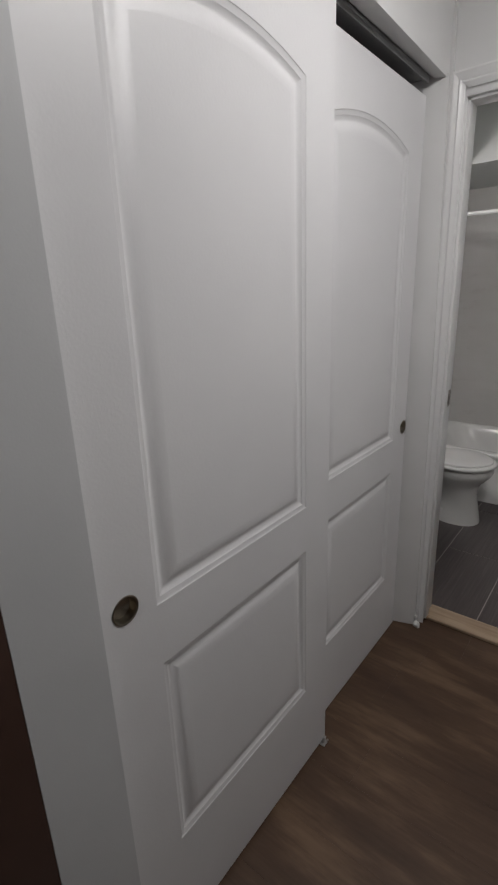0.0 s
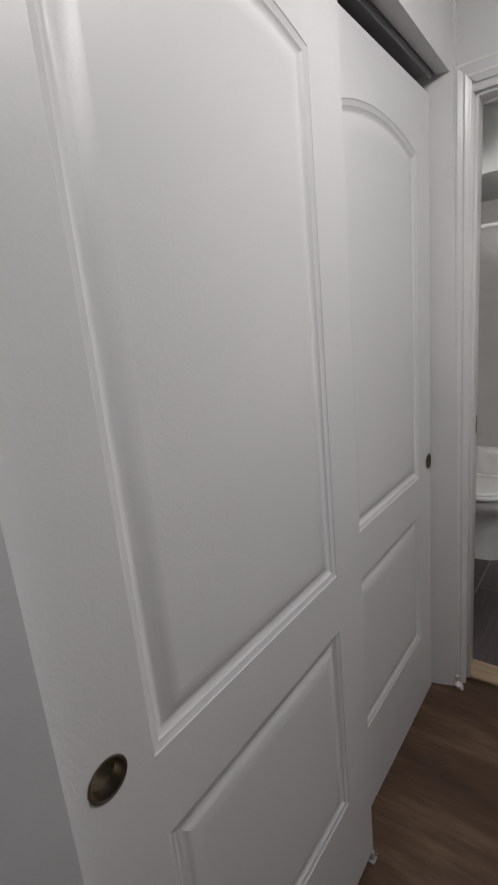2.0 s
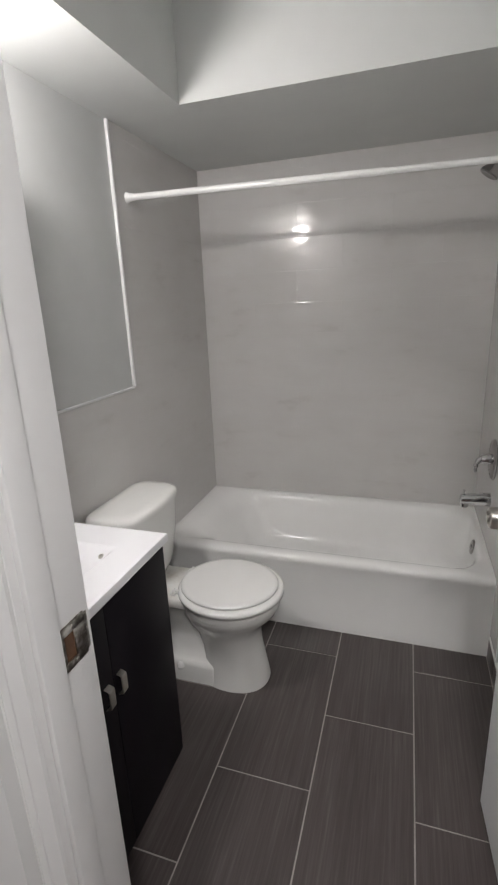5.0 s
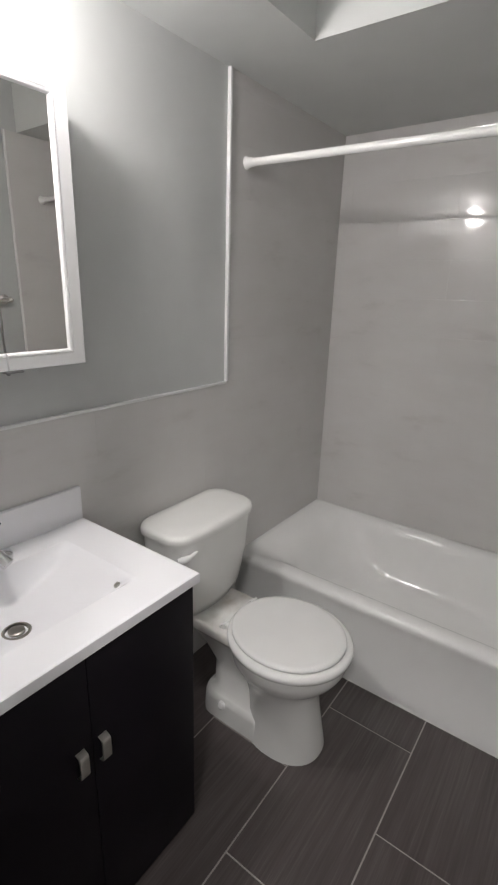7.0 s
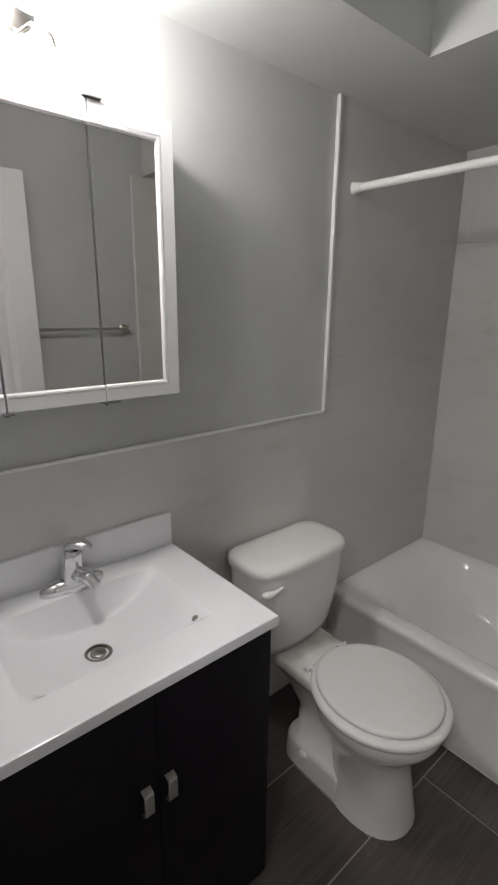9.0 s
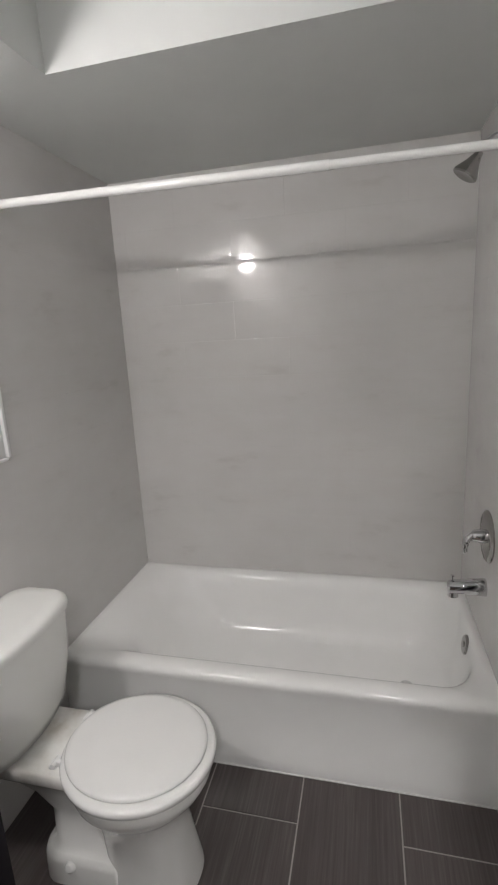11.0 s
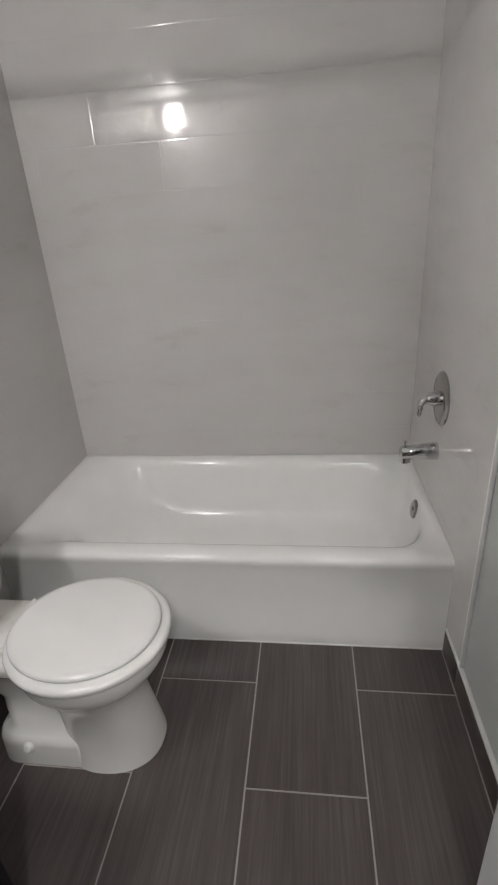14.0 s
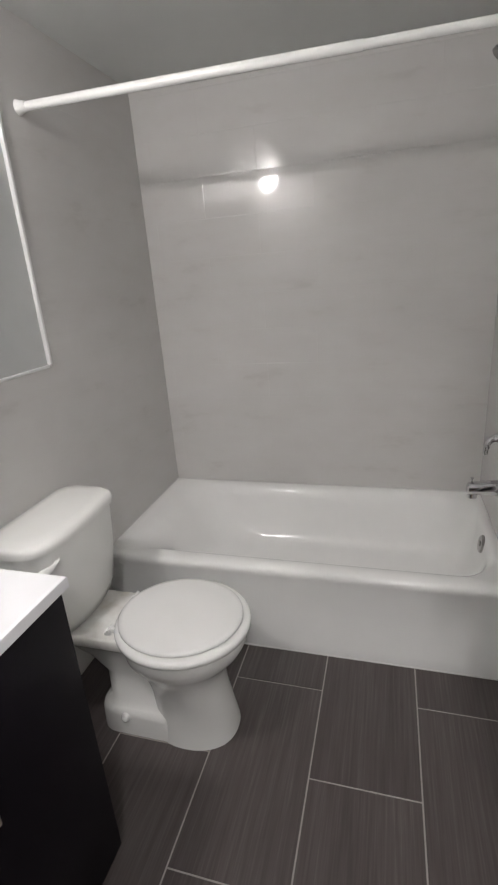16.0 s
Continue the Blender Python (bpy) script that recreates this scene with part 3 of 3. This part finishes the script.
b = loft([foot_ring(0.198, 0.452, 0.101, 0.06, 0.012, 0.0), foot_ring(0.198, 0.452, 0.101, 0.06, 0.012, 0.012), foot_ring(0.201, 0.450, 0.099, 0.06, 0.012, 0.070), foot_ring(0.205, 0.449, 0.095, 0.06, 0.014, 0.084),
          foot_ring(0.213, 0.447, 0.086, 0.055, 0.016, 0.092), foot_ring(0.226, 0.44, 0.070, 0.05, 0.02, 0.102), rrect(0.22, 0.43, ty - 0.060, ty + 0.060, 0.05, 0.20),
          rrect(0.17, 0.44, ty - 0.072, ty + 0.072, 0.05, 0.27), rrect(0.12, 0.45, ty - 0.095, ty + 0.095, 0.05, 0.325), rrect(0.06, 0.46, ty - 0.108, ty + 0.108, 0.045, 0.345)])
part("pedestal", b, M["porcelain"], toilet, smooth=60)
b = loft([rrect(0.055, 0.40, ty - 0.108, ty + 0.108, 0.04, 0.335), rrect(0.05, 0.40, ty - 0.114, ty + 0.114, 0.04, 0.345), rrect(0.05, 0.40, ty - 0.114, ty + 0.114, 0.04, 0.372), rrect(0.056, 0.39, ty - 0.108, ty + 0.108, 0.038, 0.379)])
part("deck", b, M["stained_porcelain"], toilet, smooth=60)
b = loft([egg(0.50, ty, 0.200, 0.199, 0.185, 0.381), egg(0.50, ty, 0.206, 0.205, 0.191, 0.385), egg(0.50, ty, 0.207, 0.206, 0.192, 0.395), egg(0.50, ty, 0.204, 0.203, 0.189, 0.401), egg(0.50, ty, 0.196, 0.196, 0.179, 0.4045), egg(0.50, ty, 0.18, 0.16, 0.16, 0.405)])
part("seat", b, M["plastic"], toilet, smooth=60)
b = loft([egg(0.496, ty, 0.184, 0.187, 0.166, 0.4055), egg(0.496, ty, 0.188, 0.191, 0.170, 0.408), egg(0.496, ty, 0.188, 0.191, 0.170, 0.413), egg(0.496, ty, 0.184, 0.187, 0.166, 0.4175), egg(0.496, ty, 0.170, 0.174, 0.153, 0.4200), egg(0.498, ty, 0.08, 0.08, 0.08, 0.4215)])
part("lid", b, M["plastic"], toilet, smooth=60)
for s in (-1, 1):
    b = box(0.284, 0.304, ty + s * 0.080 - 0.014, ty + s * 0.080 + 0.014, 0.378, 0.390, 0.004)
    box(0.296, 0.322, ty + s * 0.080 - 0.007, ty + s * 0.080 + 0.007, 0.383, 0.399, 0.004, b)
    tube([(0.300, ty + s * 0.080 - 0.016, 0.392), (0.300, ty + s * 0.080 + 0.016, 0.392)], 0.0065, 12, b)
    part("hinge", b, M["plastic"], toilet)
    b = lathe([(0, 0.016), (0.010, 0.015), (0.017, 0.009), (0.018, 0.003)], (0.306, ty + s * 0.094, 0.066), (0, s * 1.0, 0.45), 20)
    part("bolt_cap", b, M["plastic"], toilet)


def dense(ring):
    """Adds points along the long sides, so that a bowed front stays round."""
    out = []
    n = len(ring)
    for i in range(n):
        a, c = ring[i], ring[(i + 1) % n]
        out.append(a)
        if i % 8 == 7:
            for k in range(1, 10):
                out.append(a.lerp(c, k / 10))
    return out


def tank_outline(z, x0, x1, half, bow):
    pts = []
    for q in dense(rrect(x0, x1, ty - half, ty + half, 0.058, z, 7)):
        if q.x > (x0 + x1) / 2:
            q.x += bow * (1 - ((q.y - ty) / half) ** 2)
        pts.append(q)
    return pts


b = loft([tank_outline(z, 0.02, x1, h, bo) for z, x1, h, bo in ((0.372, 0.150, 0.135, 0.030), (0.380, 0.162, 0.157, 0.032), (0.42, 0.176, 0.176, 0.032), (0.55, 0.194, 0.197, 0.03), (0.695, 0.201, 0.204, 0.030))])
part("tank", b, M["porcelain"], toilet, smooth=60)
b = loft([tank_outline(z, x0, x1, h, 0.028) for z, x0, x1, h in ((0.688, 0.014, 0.203, 0.203), (0.690, 0.010, 0.208, 0.208), (0.706, 0.010, 0.210, 0.209), (0.717, 0.013, 0.206, 0.205), (0.723, 0.022, 0.196, 0.194), (0.7265, 0.05, 0.165, 0.160))])
part("tank_lid", b, M["porcelain"], toilet, smooth=60)
b = tube(curve_path([(0.203, -1.300, 0.648), (0.214, -1.284, 0.647), (0.221, -1.262, 0.651), (0.226, -1.234, 0.661)], 4), [0.006, 0.009, 0.011, 0.0125, 0.0125, 0.012, 0.011, 0.010, 0.008, 0.007, 0.006, 0.005, 0.003], 12)
part("flush_lever", b, M["plastic"], toilet, "white plastic flush lever")

supply = thing("water_supply", "chrome stop valve and dark hose beside the toilet", "plumbing")
b = lathe([(0, 0.03), (0.004, 0.028), (0.008, 0.012), (0.06, 0.010)], (0.002, -1.30, 0.17), (1, 0, 0), 20)
lathe([(0, 0.012), (0.03, 0.012), (0.04, 0.009)], (0.06, -1.30, 0.165), (0, 0, 1), 16, b)
lathe([(0, 0.004), (0.01, 0.004), (0.012, 0.016), (0.018, 0.016)], (0.068, -1.30, 0.17), (1, 0, 0), 16, b)
part("stop_valve", b, M["chrome"], supply)
part("hose", tube(curve_path([(0.06, -1.30, 0.20), (0.075, -1.31, 0.26), (0.09, -1.27, 0.32), (0.09, -1.21, 0.373)], 6), 0.006, 10), M["nickel"], supply)

# ---- vanity ----
V0, V1 = -2.10, -1.503
vanity = thing("vanity_cabinet", "black two-door bathroom vanity cabinet under a white top", "cabinet")
b = box(0.0, 0.438, V0, V0 + 0.016, 0.0, 0.789, 0.0015)
box(0.0, 0.438, V1 - 0.016, V1, 0.0, 0.789, 0.0015, b)
box(0.0, 0.012, V0 + 0.016, V1 - 0.016, 0.0, 0.789, 0.001, b)
box(0.012, 0.438, V0 + 0.016, V1 - 0.016, 0.0, 0.03, 0.001, b)
box(0.419, 0.438, V0 + 0.016, V1 - 0.016, 0.70, 0.789, 0.001, b)
part("body", b, M["black"], vanity)
ym = -1.802
for side, (a, c, hy) in enumerate(((V0 + 0.002, ym - 0.0008, ym - 0.031), (ym + 0.0008, V1 - 0.001, ym + 0.022))):
    d = part("door", box(0.4395, 0.457, a, c, 0.03, 0.785, 0.0006), M["black"], vanity)
    rings = []
    for k in range(17):
        t = k / 16
        z = 0.514 + 0.060 * t
        x = 0.4572 + 0.0135 * (1 - abs(2 * t - 1) ** 14)
        rings.append([Vector((x, hy - 0.0105, z)), Vector((x, hy + 0.0105, z)), Vector((x + 0.003, hy + 0.010, z)), Vector((x + 0.003, hy - 0.010, z))])
    part("handle", loft(rings), M["pale_nickel"], d, "small satin nickel tab handle")

CT0, CT1, CX, CZ = -2.112, -1.492, 0.469, 0.814
BX0, BX1, BY0, BY1 = 0.097, 0.372, -2.008, -1.600


def basin_z(x, y):
    u = abs(y - (BY0 + BY1) / 2) / ((BY1 - BY0) / 2)
    w = (x - (BX0 + BX1) / 2) / ((BX1 - BX0) / 2)
    if u >= 1 or abs(w) >= 1:
        return CZ
    side = 1 - u ** 2.1
    fb = min(1.0, (1 - abs(w)) / (0.30 if w < 0 else 0.34))
    hollow = 0.010 * math.exp(-((x - 0.222) ** 2 + (y + 1.815) ** 2) / 0.0016)
    return CZ - (0.078 * side + hollow) * (1 - (1 - fb) ** 1.6)


top = thing("washbasin", "white cultured marble vanity top with a moulded rectangular basin", "sink")
def spread(a, c, cuts, n):
    out = set([a, c]) | set(cuts)
    for i in range(n + 1):
        t = a + (c - a) * i / n
        if all(abs(t - q) > 0.35 * (c - a) / n for q in out):
            out.add(t)
    return sorted(out)


xs = spread(0.0, CX - 0.004, (BX0, BX1), 60)
ysl = spread(CT0, CT1 - 0.004, (BY0, BY1), 110)
b = bmesh.new()
grid = [[b.verts.new((x, y, basin_z(x, y))) for y in ysl] for x in xs]
for i in range(len(xs) - 1):
    for j in range(len(ysl) - 1):
        b.faces.new((grid[i][j], grid[i + 1][j], grid[i + 1][j + 1], grid[i][j + 1]))
front = [g for g in grid[-1]]
right = [g[-1] for g in grid]
edge = front + right[-2::-1]
prev = edge
for dxy, z in ((0.003, CZ - 0.001), (0.004, CZ - 0.004), (0.004, CZ - 0.0245)):
    row = []
    for k, g in enumerate(edge):
        ox = dxy if k < len(front) else 0
        oy = dxy if k >= len(front) - 1 else 0
        row.append(b.verts.new((g.co.x + ox, g.co.y + oy, z)))
    for k in range(len(edge) - 1):
        b.faces.new((prev[k], prev[k + 1], row[k + 1], row[k]))
    prev = row
part("slab", b, M["marble"], top, smooth=40)
part("slab_core", box(0.0, CX - 0.002, CT0, BY0 - 0.004, CZ - 0.0248, CZ - 0.006), M["marble"], top)
part("backsplash", box(0.0, 0.021, CT0, CT1 - 0.001, CZ - 0.001, 0.910, 0.003), M["marble"], top)
zb = basin_z(0.225, -1.815)
part("drain", lathe([(-0.004, 0.0315), (0.004, 0.031), (0.006, 0.029), (0.0062, 0.024), (0.002, 0.0225), (-0.002, 0.022), (-0.002, 0.0175), (0.007, 0.0172), (0.0085, 0.0145), (0.0092, 0.003)], (0.227, -1.815, zb + 0.001), (0, 0, 1), 32), M["drain_metal"], top, "satin nickel pop-up drain")
part("overflow_ring", lathe([(0, 0.0085), (0.002, 0.008), (0.0022, 0.0055), (0.0005, 0.005)], (0.336, -1.628, basin_z(0.336, -1.628)), (-0.1, -0.5, 0.85), 20), M["nickel"], top, "small metal overflow ring")

faucet = thing("sink_faucet", "chrome single-lever centerset faucet on the vanity top", "faucet")
fx, fy = 0.064, -1.802
b = loft([egg(fx, fy, 0.028, 0.026, 0.078, CZ, 32), egg(fx, fy, 0.029, 0.026, 0.079, CZ + 0.010, 32), egg(fx, fy, 0.026, 0.024, 0.074, CZ + 0.019, 32), egg(fx, fy, 0.020, 0.018, 0.058, CZ + 0.027, 32), egg(fx, fy, 0.012, 0.012, 0.04, CZ + 0.031, 32)])
part("base", b, M["chrome"], faucet)
part("column", lathe([(0, 0.031), (0.02, 0.026), (0.04, 0.0235), (0.06, 0.023), (0.078, 0.0235), (0.086, 0.019)], (fx, fy, CZ + 0.020), (0.10, 0.05, 1), 28), M["chrome"], faucet)
part("spout", tube(curve_path([(fx, fy, CZ + 0.036), (fx + 0.030, fy + 0.012, CZ + 0.043), (fx + 0.055, fy + 0.022, CZ + 0.040), (fx + 0.074, fy + 0.030, CZ + 0.026)], 6), [0.019] * 7 + [0.0165] * 6 + [0.0145] * 6, 16), M["chrome"], faucet)
part("lever", loft([[Vector((fx + x, fy + 0.4 * x + w * math.cos(a), CZ + z + h * math.sin(a))) for a in [2 * math.pi * k / 16 for k in range(16)]]
                    for x, w, z, h in ((-0.026, 0.010, 0.100, 0.008), (-0.018, 0.021, 0.106, 0.016), (0.000, 0.0255, 0.114, 0.021), (0.020, 0.024, 0.121, 0.018), (0.040, 0.020, 0.124, 0.011), (0.055, 0.014, 0.121, 0.006), (0.060, 0.005, 0.119, 0.003))]), M["chrome"], faucet)

# ---- medicine cabinet ----
cab = thing("medicine_cabinet", "white framed three-door mirrored medicine cabinet on the wall", "cabinet")
Y0, Y1, Z0, Z1 = -2.103, -1.500, 1.267, 1.868
part("body", box(0.0, 0.082, Y0 + 0.006, Y1 - 0.006, Z0 + 0.004, Z1 - 0.004, 0.001), M["trim"], cab)
seams = (Y0, -1.908, -1.697, Y1)
FW, FB, FT = 0.043, 0.038, 0.045


def rail(points_outer, points_inner):
    """A moulded frame rail from an outer edge to an inner edge (each two points in y, z)."""
    rings = []
    for t in (0, 1):
        o, i = Vector(points_outer[t]), Vector(points_inner[t])
        row = []
        for s, h in ((0, 0.083), (0, 0.099), (0.04, 0.1015), (0.74, 0.1015), (0.76, 0.0995), (0.80, 0.0995), (0.83, 0.1025), (0.93, 0.1015), (1.0, 0.095), (1.0, 0.083)):
            q = o.lerp(i, s)
            row.append(Vector((h, q.x, q.y)))
        rings.append(row)
    return loft(rings)


for k in range(3):
    a, c = seams[k] + 0.0022, seams[k + 1] - 0.0022
    d = new("mirror_door")
    d.parent = cab
    ia = a + (FW if k == 0 else 0)
    ic = c - (FW if k == 2 else 0)
    part("rail", rail(((a, Z1), (c, Z1)), ((ia, Z1 - FT), (ic, Z1 - FT))), M["trim"], d)
    part("rail", rail(((a, Z0), (c, Z0)), ((ia, Z0 + FB), (ic, Z0 + FB))), M["trim"], d)
    if k == 0:
        part("stile", rail(((a, Z0), (a, Z1)), ((ia, Z0 + FB), (ia, Z1 - FT))), M["trim"], d)
    if k == 2:
        part("stile", rail(((c, Z0), (c, Z1)), ((ic, Z0 + FB), (ic, Z1 - FT))), M["trim"], d)
    b = box(0.083, 0.094, ia + 0.0002, ic - 0.0002, Z0 + FB - 0.004, Z1 - FT + 0.004)
    for v in b.verts:
        v.co.x += (0.002, -0.005, 0.008)[k] * (v.co.y - (ia + ic) / 2)
    part("mirror", b, M["mirror"], d, "silvered mirror glass")
for ysm in (-1.908, -1.697):
    for zz, s in ((Z1, 1), (Z0, -1)):
        b = box(0.078, 0.109, ysm - 0.010, ysm + (0.03 if ysm > -1.8 else 0.012), min(zz, zz + s * 0.004), max(zz, zz + s * 0.004), 0.0006)
        lathe([(0, 0.0045), (0.005, 0.0045), (0.007, 0.003)], (0.098, ysm, zz + s * 0.002), (0, 0, s), 12, b)
        part("pivot_clip", b, M["steel"], cab, "small metal door pivot")

# ---- lights ----
vl = thing("vanity_light", "wall light over the mirror with one glowing frosted globe", "wall light")
ly, lz = -1.805, 2.026
part("backplate", lathe([(0, 0.06), (0.01, 0.058), (0.02, 0.045), (0.03, 0.02), (0.117, 0.018)], (0.0, ly, lz), (1, 0, 0), 32), M["nickel"], vl)
GR, GH = 0.057, 0.058
part("globe", lathe([(GH * -math.cos(math.pi * k / 16), max(GR * math.sin(math.pi * k / 16) ** 0.8, 0.0015)) for k in range(0, 17)], (0.174, ly, lz - 0.024), (0, 0, 1), 32), M["glow"], vl, "glowing frosted glass globe")
for s in (-1, 1):
    part("scroll_arm", tube(curve_path([(0.012, ly + s * 0.012, lz - 0.045), (0.09, ly + s * 0.03, lz - 0.095), (0.150, ly + s * 0.034, lz - 0.118), (0.178, ly + s * 0.020, lz - 0.112), (0.176, ly + s * 0.010, lz - 0.104)], 4), 0.003, 8), M["nickel"], vl)


def ceiling_light(x, y, r):
    hl = thing("hall_ceiling_light", "round glowing flush ceiling light in the hall", "ceiling light")
    part("ring", lathe([(0, 1.07 * r), (-0.02, 1.07 * r), (-0.025, r)], (x, y, ZC), (0, 0, 1), 32), M["nickel"], hl)
    part("diffuser", lathe([(-0.025, 0.98 * r), (-0.05, 0.86 * r), (-0.07, 0.57 * r), (-0.078, 0.2 * r)], (x, y, ZC), (0, 0, 1), 32), M["hallglow"], hl)


ceiling_light(1.42, -3.15, 0.15)

vent = thing("ceiling_vent", "white framed exhaust fan cover on the bathroom ceiling", "vent")
b = box(0.79, 0.82, -1.28, -0.99, ZC - 0.012, ZC, 0.003)
box(1.05, 1.08, -1.28, -0.99, ZC - 0.012, ZC, 0.003, b)
box(0.82, 1.05, -1.005, -0.99, ZC - 0.012, ZC, 0.003, b)
box(0.82, 1.05, -1.28, -1.265, ZC - 0.012, ZC, 0.003, b)
part("frame", b, M["plastic"], vent)
part("panel", box(0.82, 1.05, -1.265, -1.005, ZC - 0.005, ZC - 0.001), M["beige"], vent, "beige recessed panel")

towel = thing("towel_bar", "satin nickel towel bar with ball ends on the wall", "towel bar")
for yy in (-0.985, -1.585):
    part("post", lathe([(0, 0.024), (0.006, 0.023), (0.012, 0.013), (0.05, 0.010), (0.066, 0.010)], (W, yy, 1.37), (-1, 0, 0), 24), M["nickel"], towel)
    part("ball", lathe([(0, 0.003)] + [(0.012 - 0.012 * math.cos(math.pi * k / 8), 0.012 * math.sin(math.pi * k / 8) + 0.001) for k in range(1, 9)], (1.424, yy - 0.012, 1.37), (0, 1, 0), 20), M["nickel"], towel)
part("bar", tube([(1.424, -1.585, 1.37), (1.424, -0.985, 1.37)], 0.0075, 16), M["nickel"], towel)

# ---- tiles and planks ----
cache = {}
rt = random.Random(11)


def tile_mesh(name, du_, dv_, depth, bevel, mat, frame_axes):
    key = (name, round(du_, 3), round(dv_, 3), frame_axes)
    if key in cache:
        return cache[key]
    b = bmesh.new()
    levels = ((0, depth),)
    if bevel:
        levels = ((0, depth - bevel), (bevel, depth))
    if bevel > 0.001:
        levels = ((0, depth - 0.00052), (0.0007, depth - 0.00026), (0.0018, depth - 0.0001), (0.0045, depth))
    rings = [[(0, 0, 0), (du_, 0, 0), (du_, dv_, 0), (0, dv_, 0)]]
    for ins, h in levels:
        rings.append([(ins, ins, h), (du_ - ins, ins, h), (du_ - ins, dv_ - ins, h), (ins, dv_ - ins, h)])
    ax = {"back": lambda p: (p[0], -p[2], p[1]), "left": lambda p: (p[2], p[0], p[1]), "right": lambda p: (-p[2], p[0], p[1]), "floor": lambda p: (p[0], p[1], p[2])}[frame_axes]
    loft([[ax(q) for q in r] for r in rings], False, True, bm=b)
    bmesh.ops.recalc_face_normals(b, faces=b.faces)
    me = bpy.data.meshes.new(name)
    b.to_mesh(me)
    b.free()
    me.materials.append(mat)
    cache[key] = me
    return me


def lay(parent, axes, name, mat, u_range, v_range, tile_u, rows, shift, gap, depth, bevel, place):
    """Running bond: rows are (v0, v1) pairs, shift(k) gives a row's first joint."""
    for k, (v0, v1) in enumerate(rows):
        v0, v1 = max(v0, v_range[0]), min(v1, v_range[1])
        if v1 - v0 < 0.012:
            continue
        s = shift(k)
        n0 = math.floor((u_range[0] - s) / tile_u) - 1
        u = s + n0 * tile_u
        while u < u_range[1]:
            a, c = max(u, u_range[0]), min(u + tile_u, u_range[1])
            u += tile_u
            if c - a < 0.012:
                continue
            me = tile_mesh(name, c - a - gap, v1 - v0 - gap, depth, bevel, mat, axes)
            ob = new(name, me)
            ob.location = place(a + gap / 2, v0 + gap / 2)
            calm = 1.0 if axes == "back" else 0.3
            lean, turn = calm * radians(rt.uniform(-0.12, 0.12)), calm * radians(rt.uniform(-0.03, 0.03))
            ob.rotation_euler = (lean, 0, turn) if axes == "back" else (0, lean, turn)
            ob.parent = parent


TH, TW = 0.1590, 0.472
TB = 0.005
rows = [(0.0, TB + TH)] + [(TB + TH * k, TB + TH * (k + 1)) for k in range(1, 13)] + [(TB + TH * 13, ZS)]
lay(wall_back, "back", "wall_tile", M["walltile"], (0, W), (0.3, ZS), TW, rows, lambda k: 0.537 if k % 2 == 1 else 0.298, 0.0002, 0.007, 0.0011, lambda u, v: (u, -0.0005, v))
lay(wall_left, "left", "wall_tile", M["walltile"], (-0.827, -0.008), (0, ZS), TW, rows, lambda k: -0.24 if k % 2 == 1 else -0.476, 0.0001, 0.007, 0.0001, lambda u, v: (0.0005, u, v))
lay(wall_left, "left", "wall_tile", M["walltile"], (YD, -0.827), (0, 1.113), TW, rows, lambda k: -0.24 if k % 2 == 1 else -0.476, 0.0001, 0.007, 0.0001, lambda u, v: (0.0005, u, v))
lay(wall_right, "right", "wall_tile", M["walltile"], (-0.896, -0.008), (0.0, ZS), TW, rows, lambda k: -0.24 if k % 2 == 1 else -0.476, 0.0001, 0.007, 0.0001, lambda u, v: (W - 0.0005, u, v))
part("grout_bed", box(0, 0.0068, -0.827, 0, 0, ZS), M["wallgrout"], wall_left, "fine grout between the wall tiles")
part("grout_bed", box(0, 0.0068, YD, -0.827, 0, 1.113), M["wallgrout"], wall_left, "fine grout between the wall tiles")
part("grout_bed", box(W - 0.0068, W, -0.896, 0, 0, ZS), M["wallgrout"], wall_right, "fine grout between the wall tiles")
part("grout_bed", box(0, W, -0.0067, 0, 0, ZS), M["wallgrout"], wall_back, "fine grout between the wall tiles")

# floor tiles: columns run along y
for ci in range(5):
    x0 = -0.03 + 0.3048 * ci
    a, c = max(x0, 0.0), min(x0 + 0.3048, W)
    off = (-0.908, -1.203, -0.910, -1.219, -0.917)[ci]
    y = off + 0.602 * 2
    while y > -2.2:
        y1, y0 = min(y, -0.70), max(y - 0.602, -2.112)
        y -= 0.602
        if y1 - y0 < 0.02:
            continue
        ob = new("floor_tile", tile_mesh("floor_tile", c - a - 0.0045, y1 - y0 - 0.0045, 0.008, 0.0008, M["floortile"], "floor"))
        ob.location = (a + 0.00225, y0 + 0.00225, -0.008)
        ob.parent = floor_bath

# planks run along x
rnd = random.Random(5)
y = -2.218
row = 0
while y > -6.6:
    y0 = y - 0.18
    x = -0.9 - rnd.random() * 1.1 if y < -4.0 else 0.30 - rnd.random() * 1.0
    xmin = -1.0 if y < -3.95 else 0.0
    while x < HX:
        a, c = max(x, xmin), min(x + 1.22, HX)
        x += 1.22
        if c - a < 0.03:
            continue
        ob = new("plank", tile_mesh("plank", c - a - 0.0003, 0.1797, 0.006, 0.0002, M["plank"], "floor"))
        ob.location = (a + 0.0003, y0 + 0.00025, -0.006)
        ob.parent = floor_hall
    y = y0
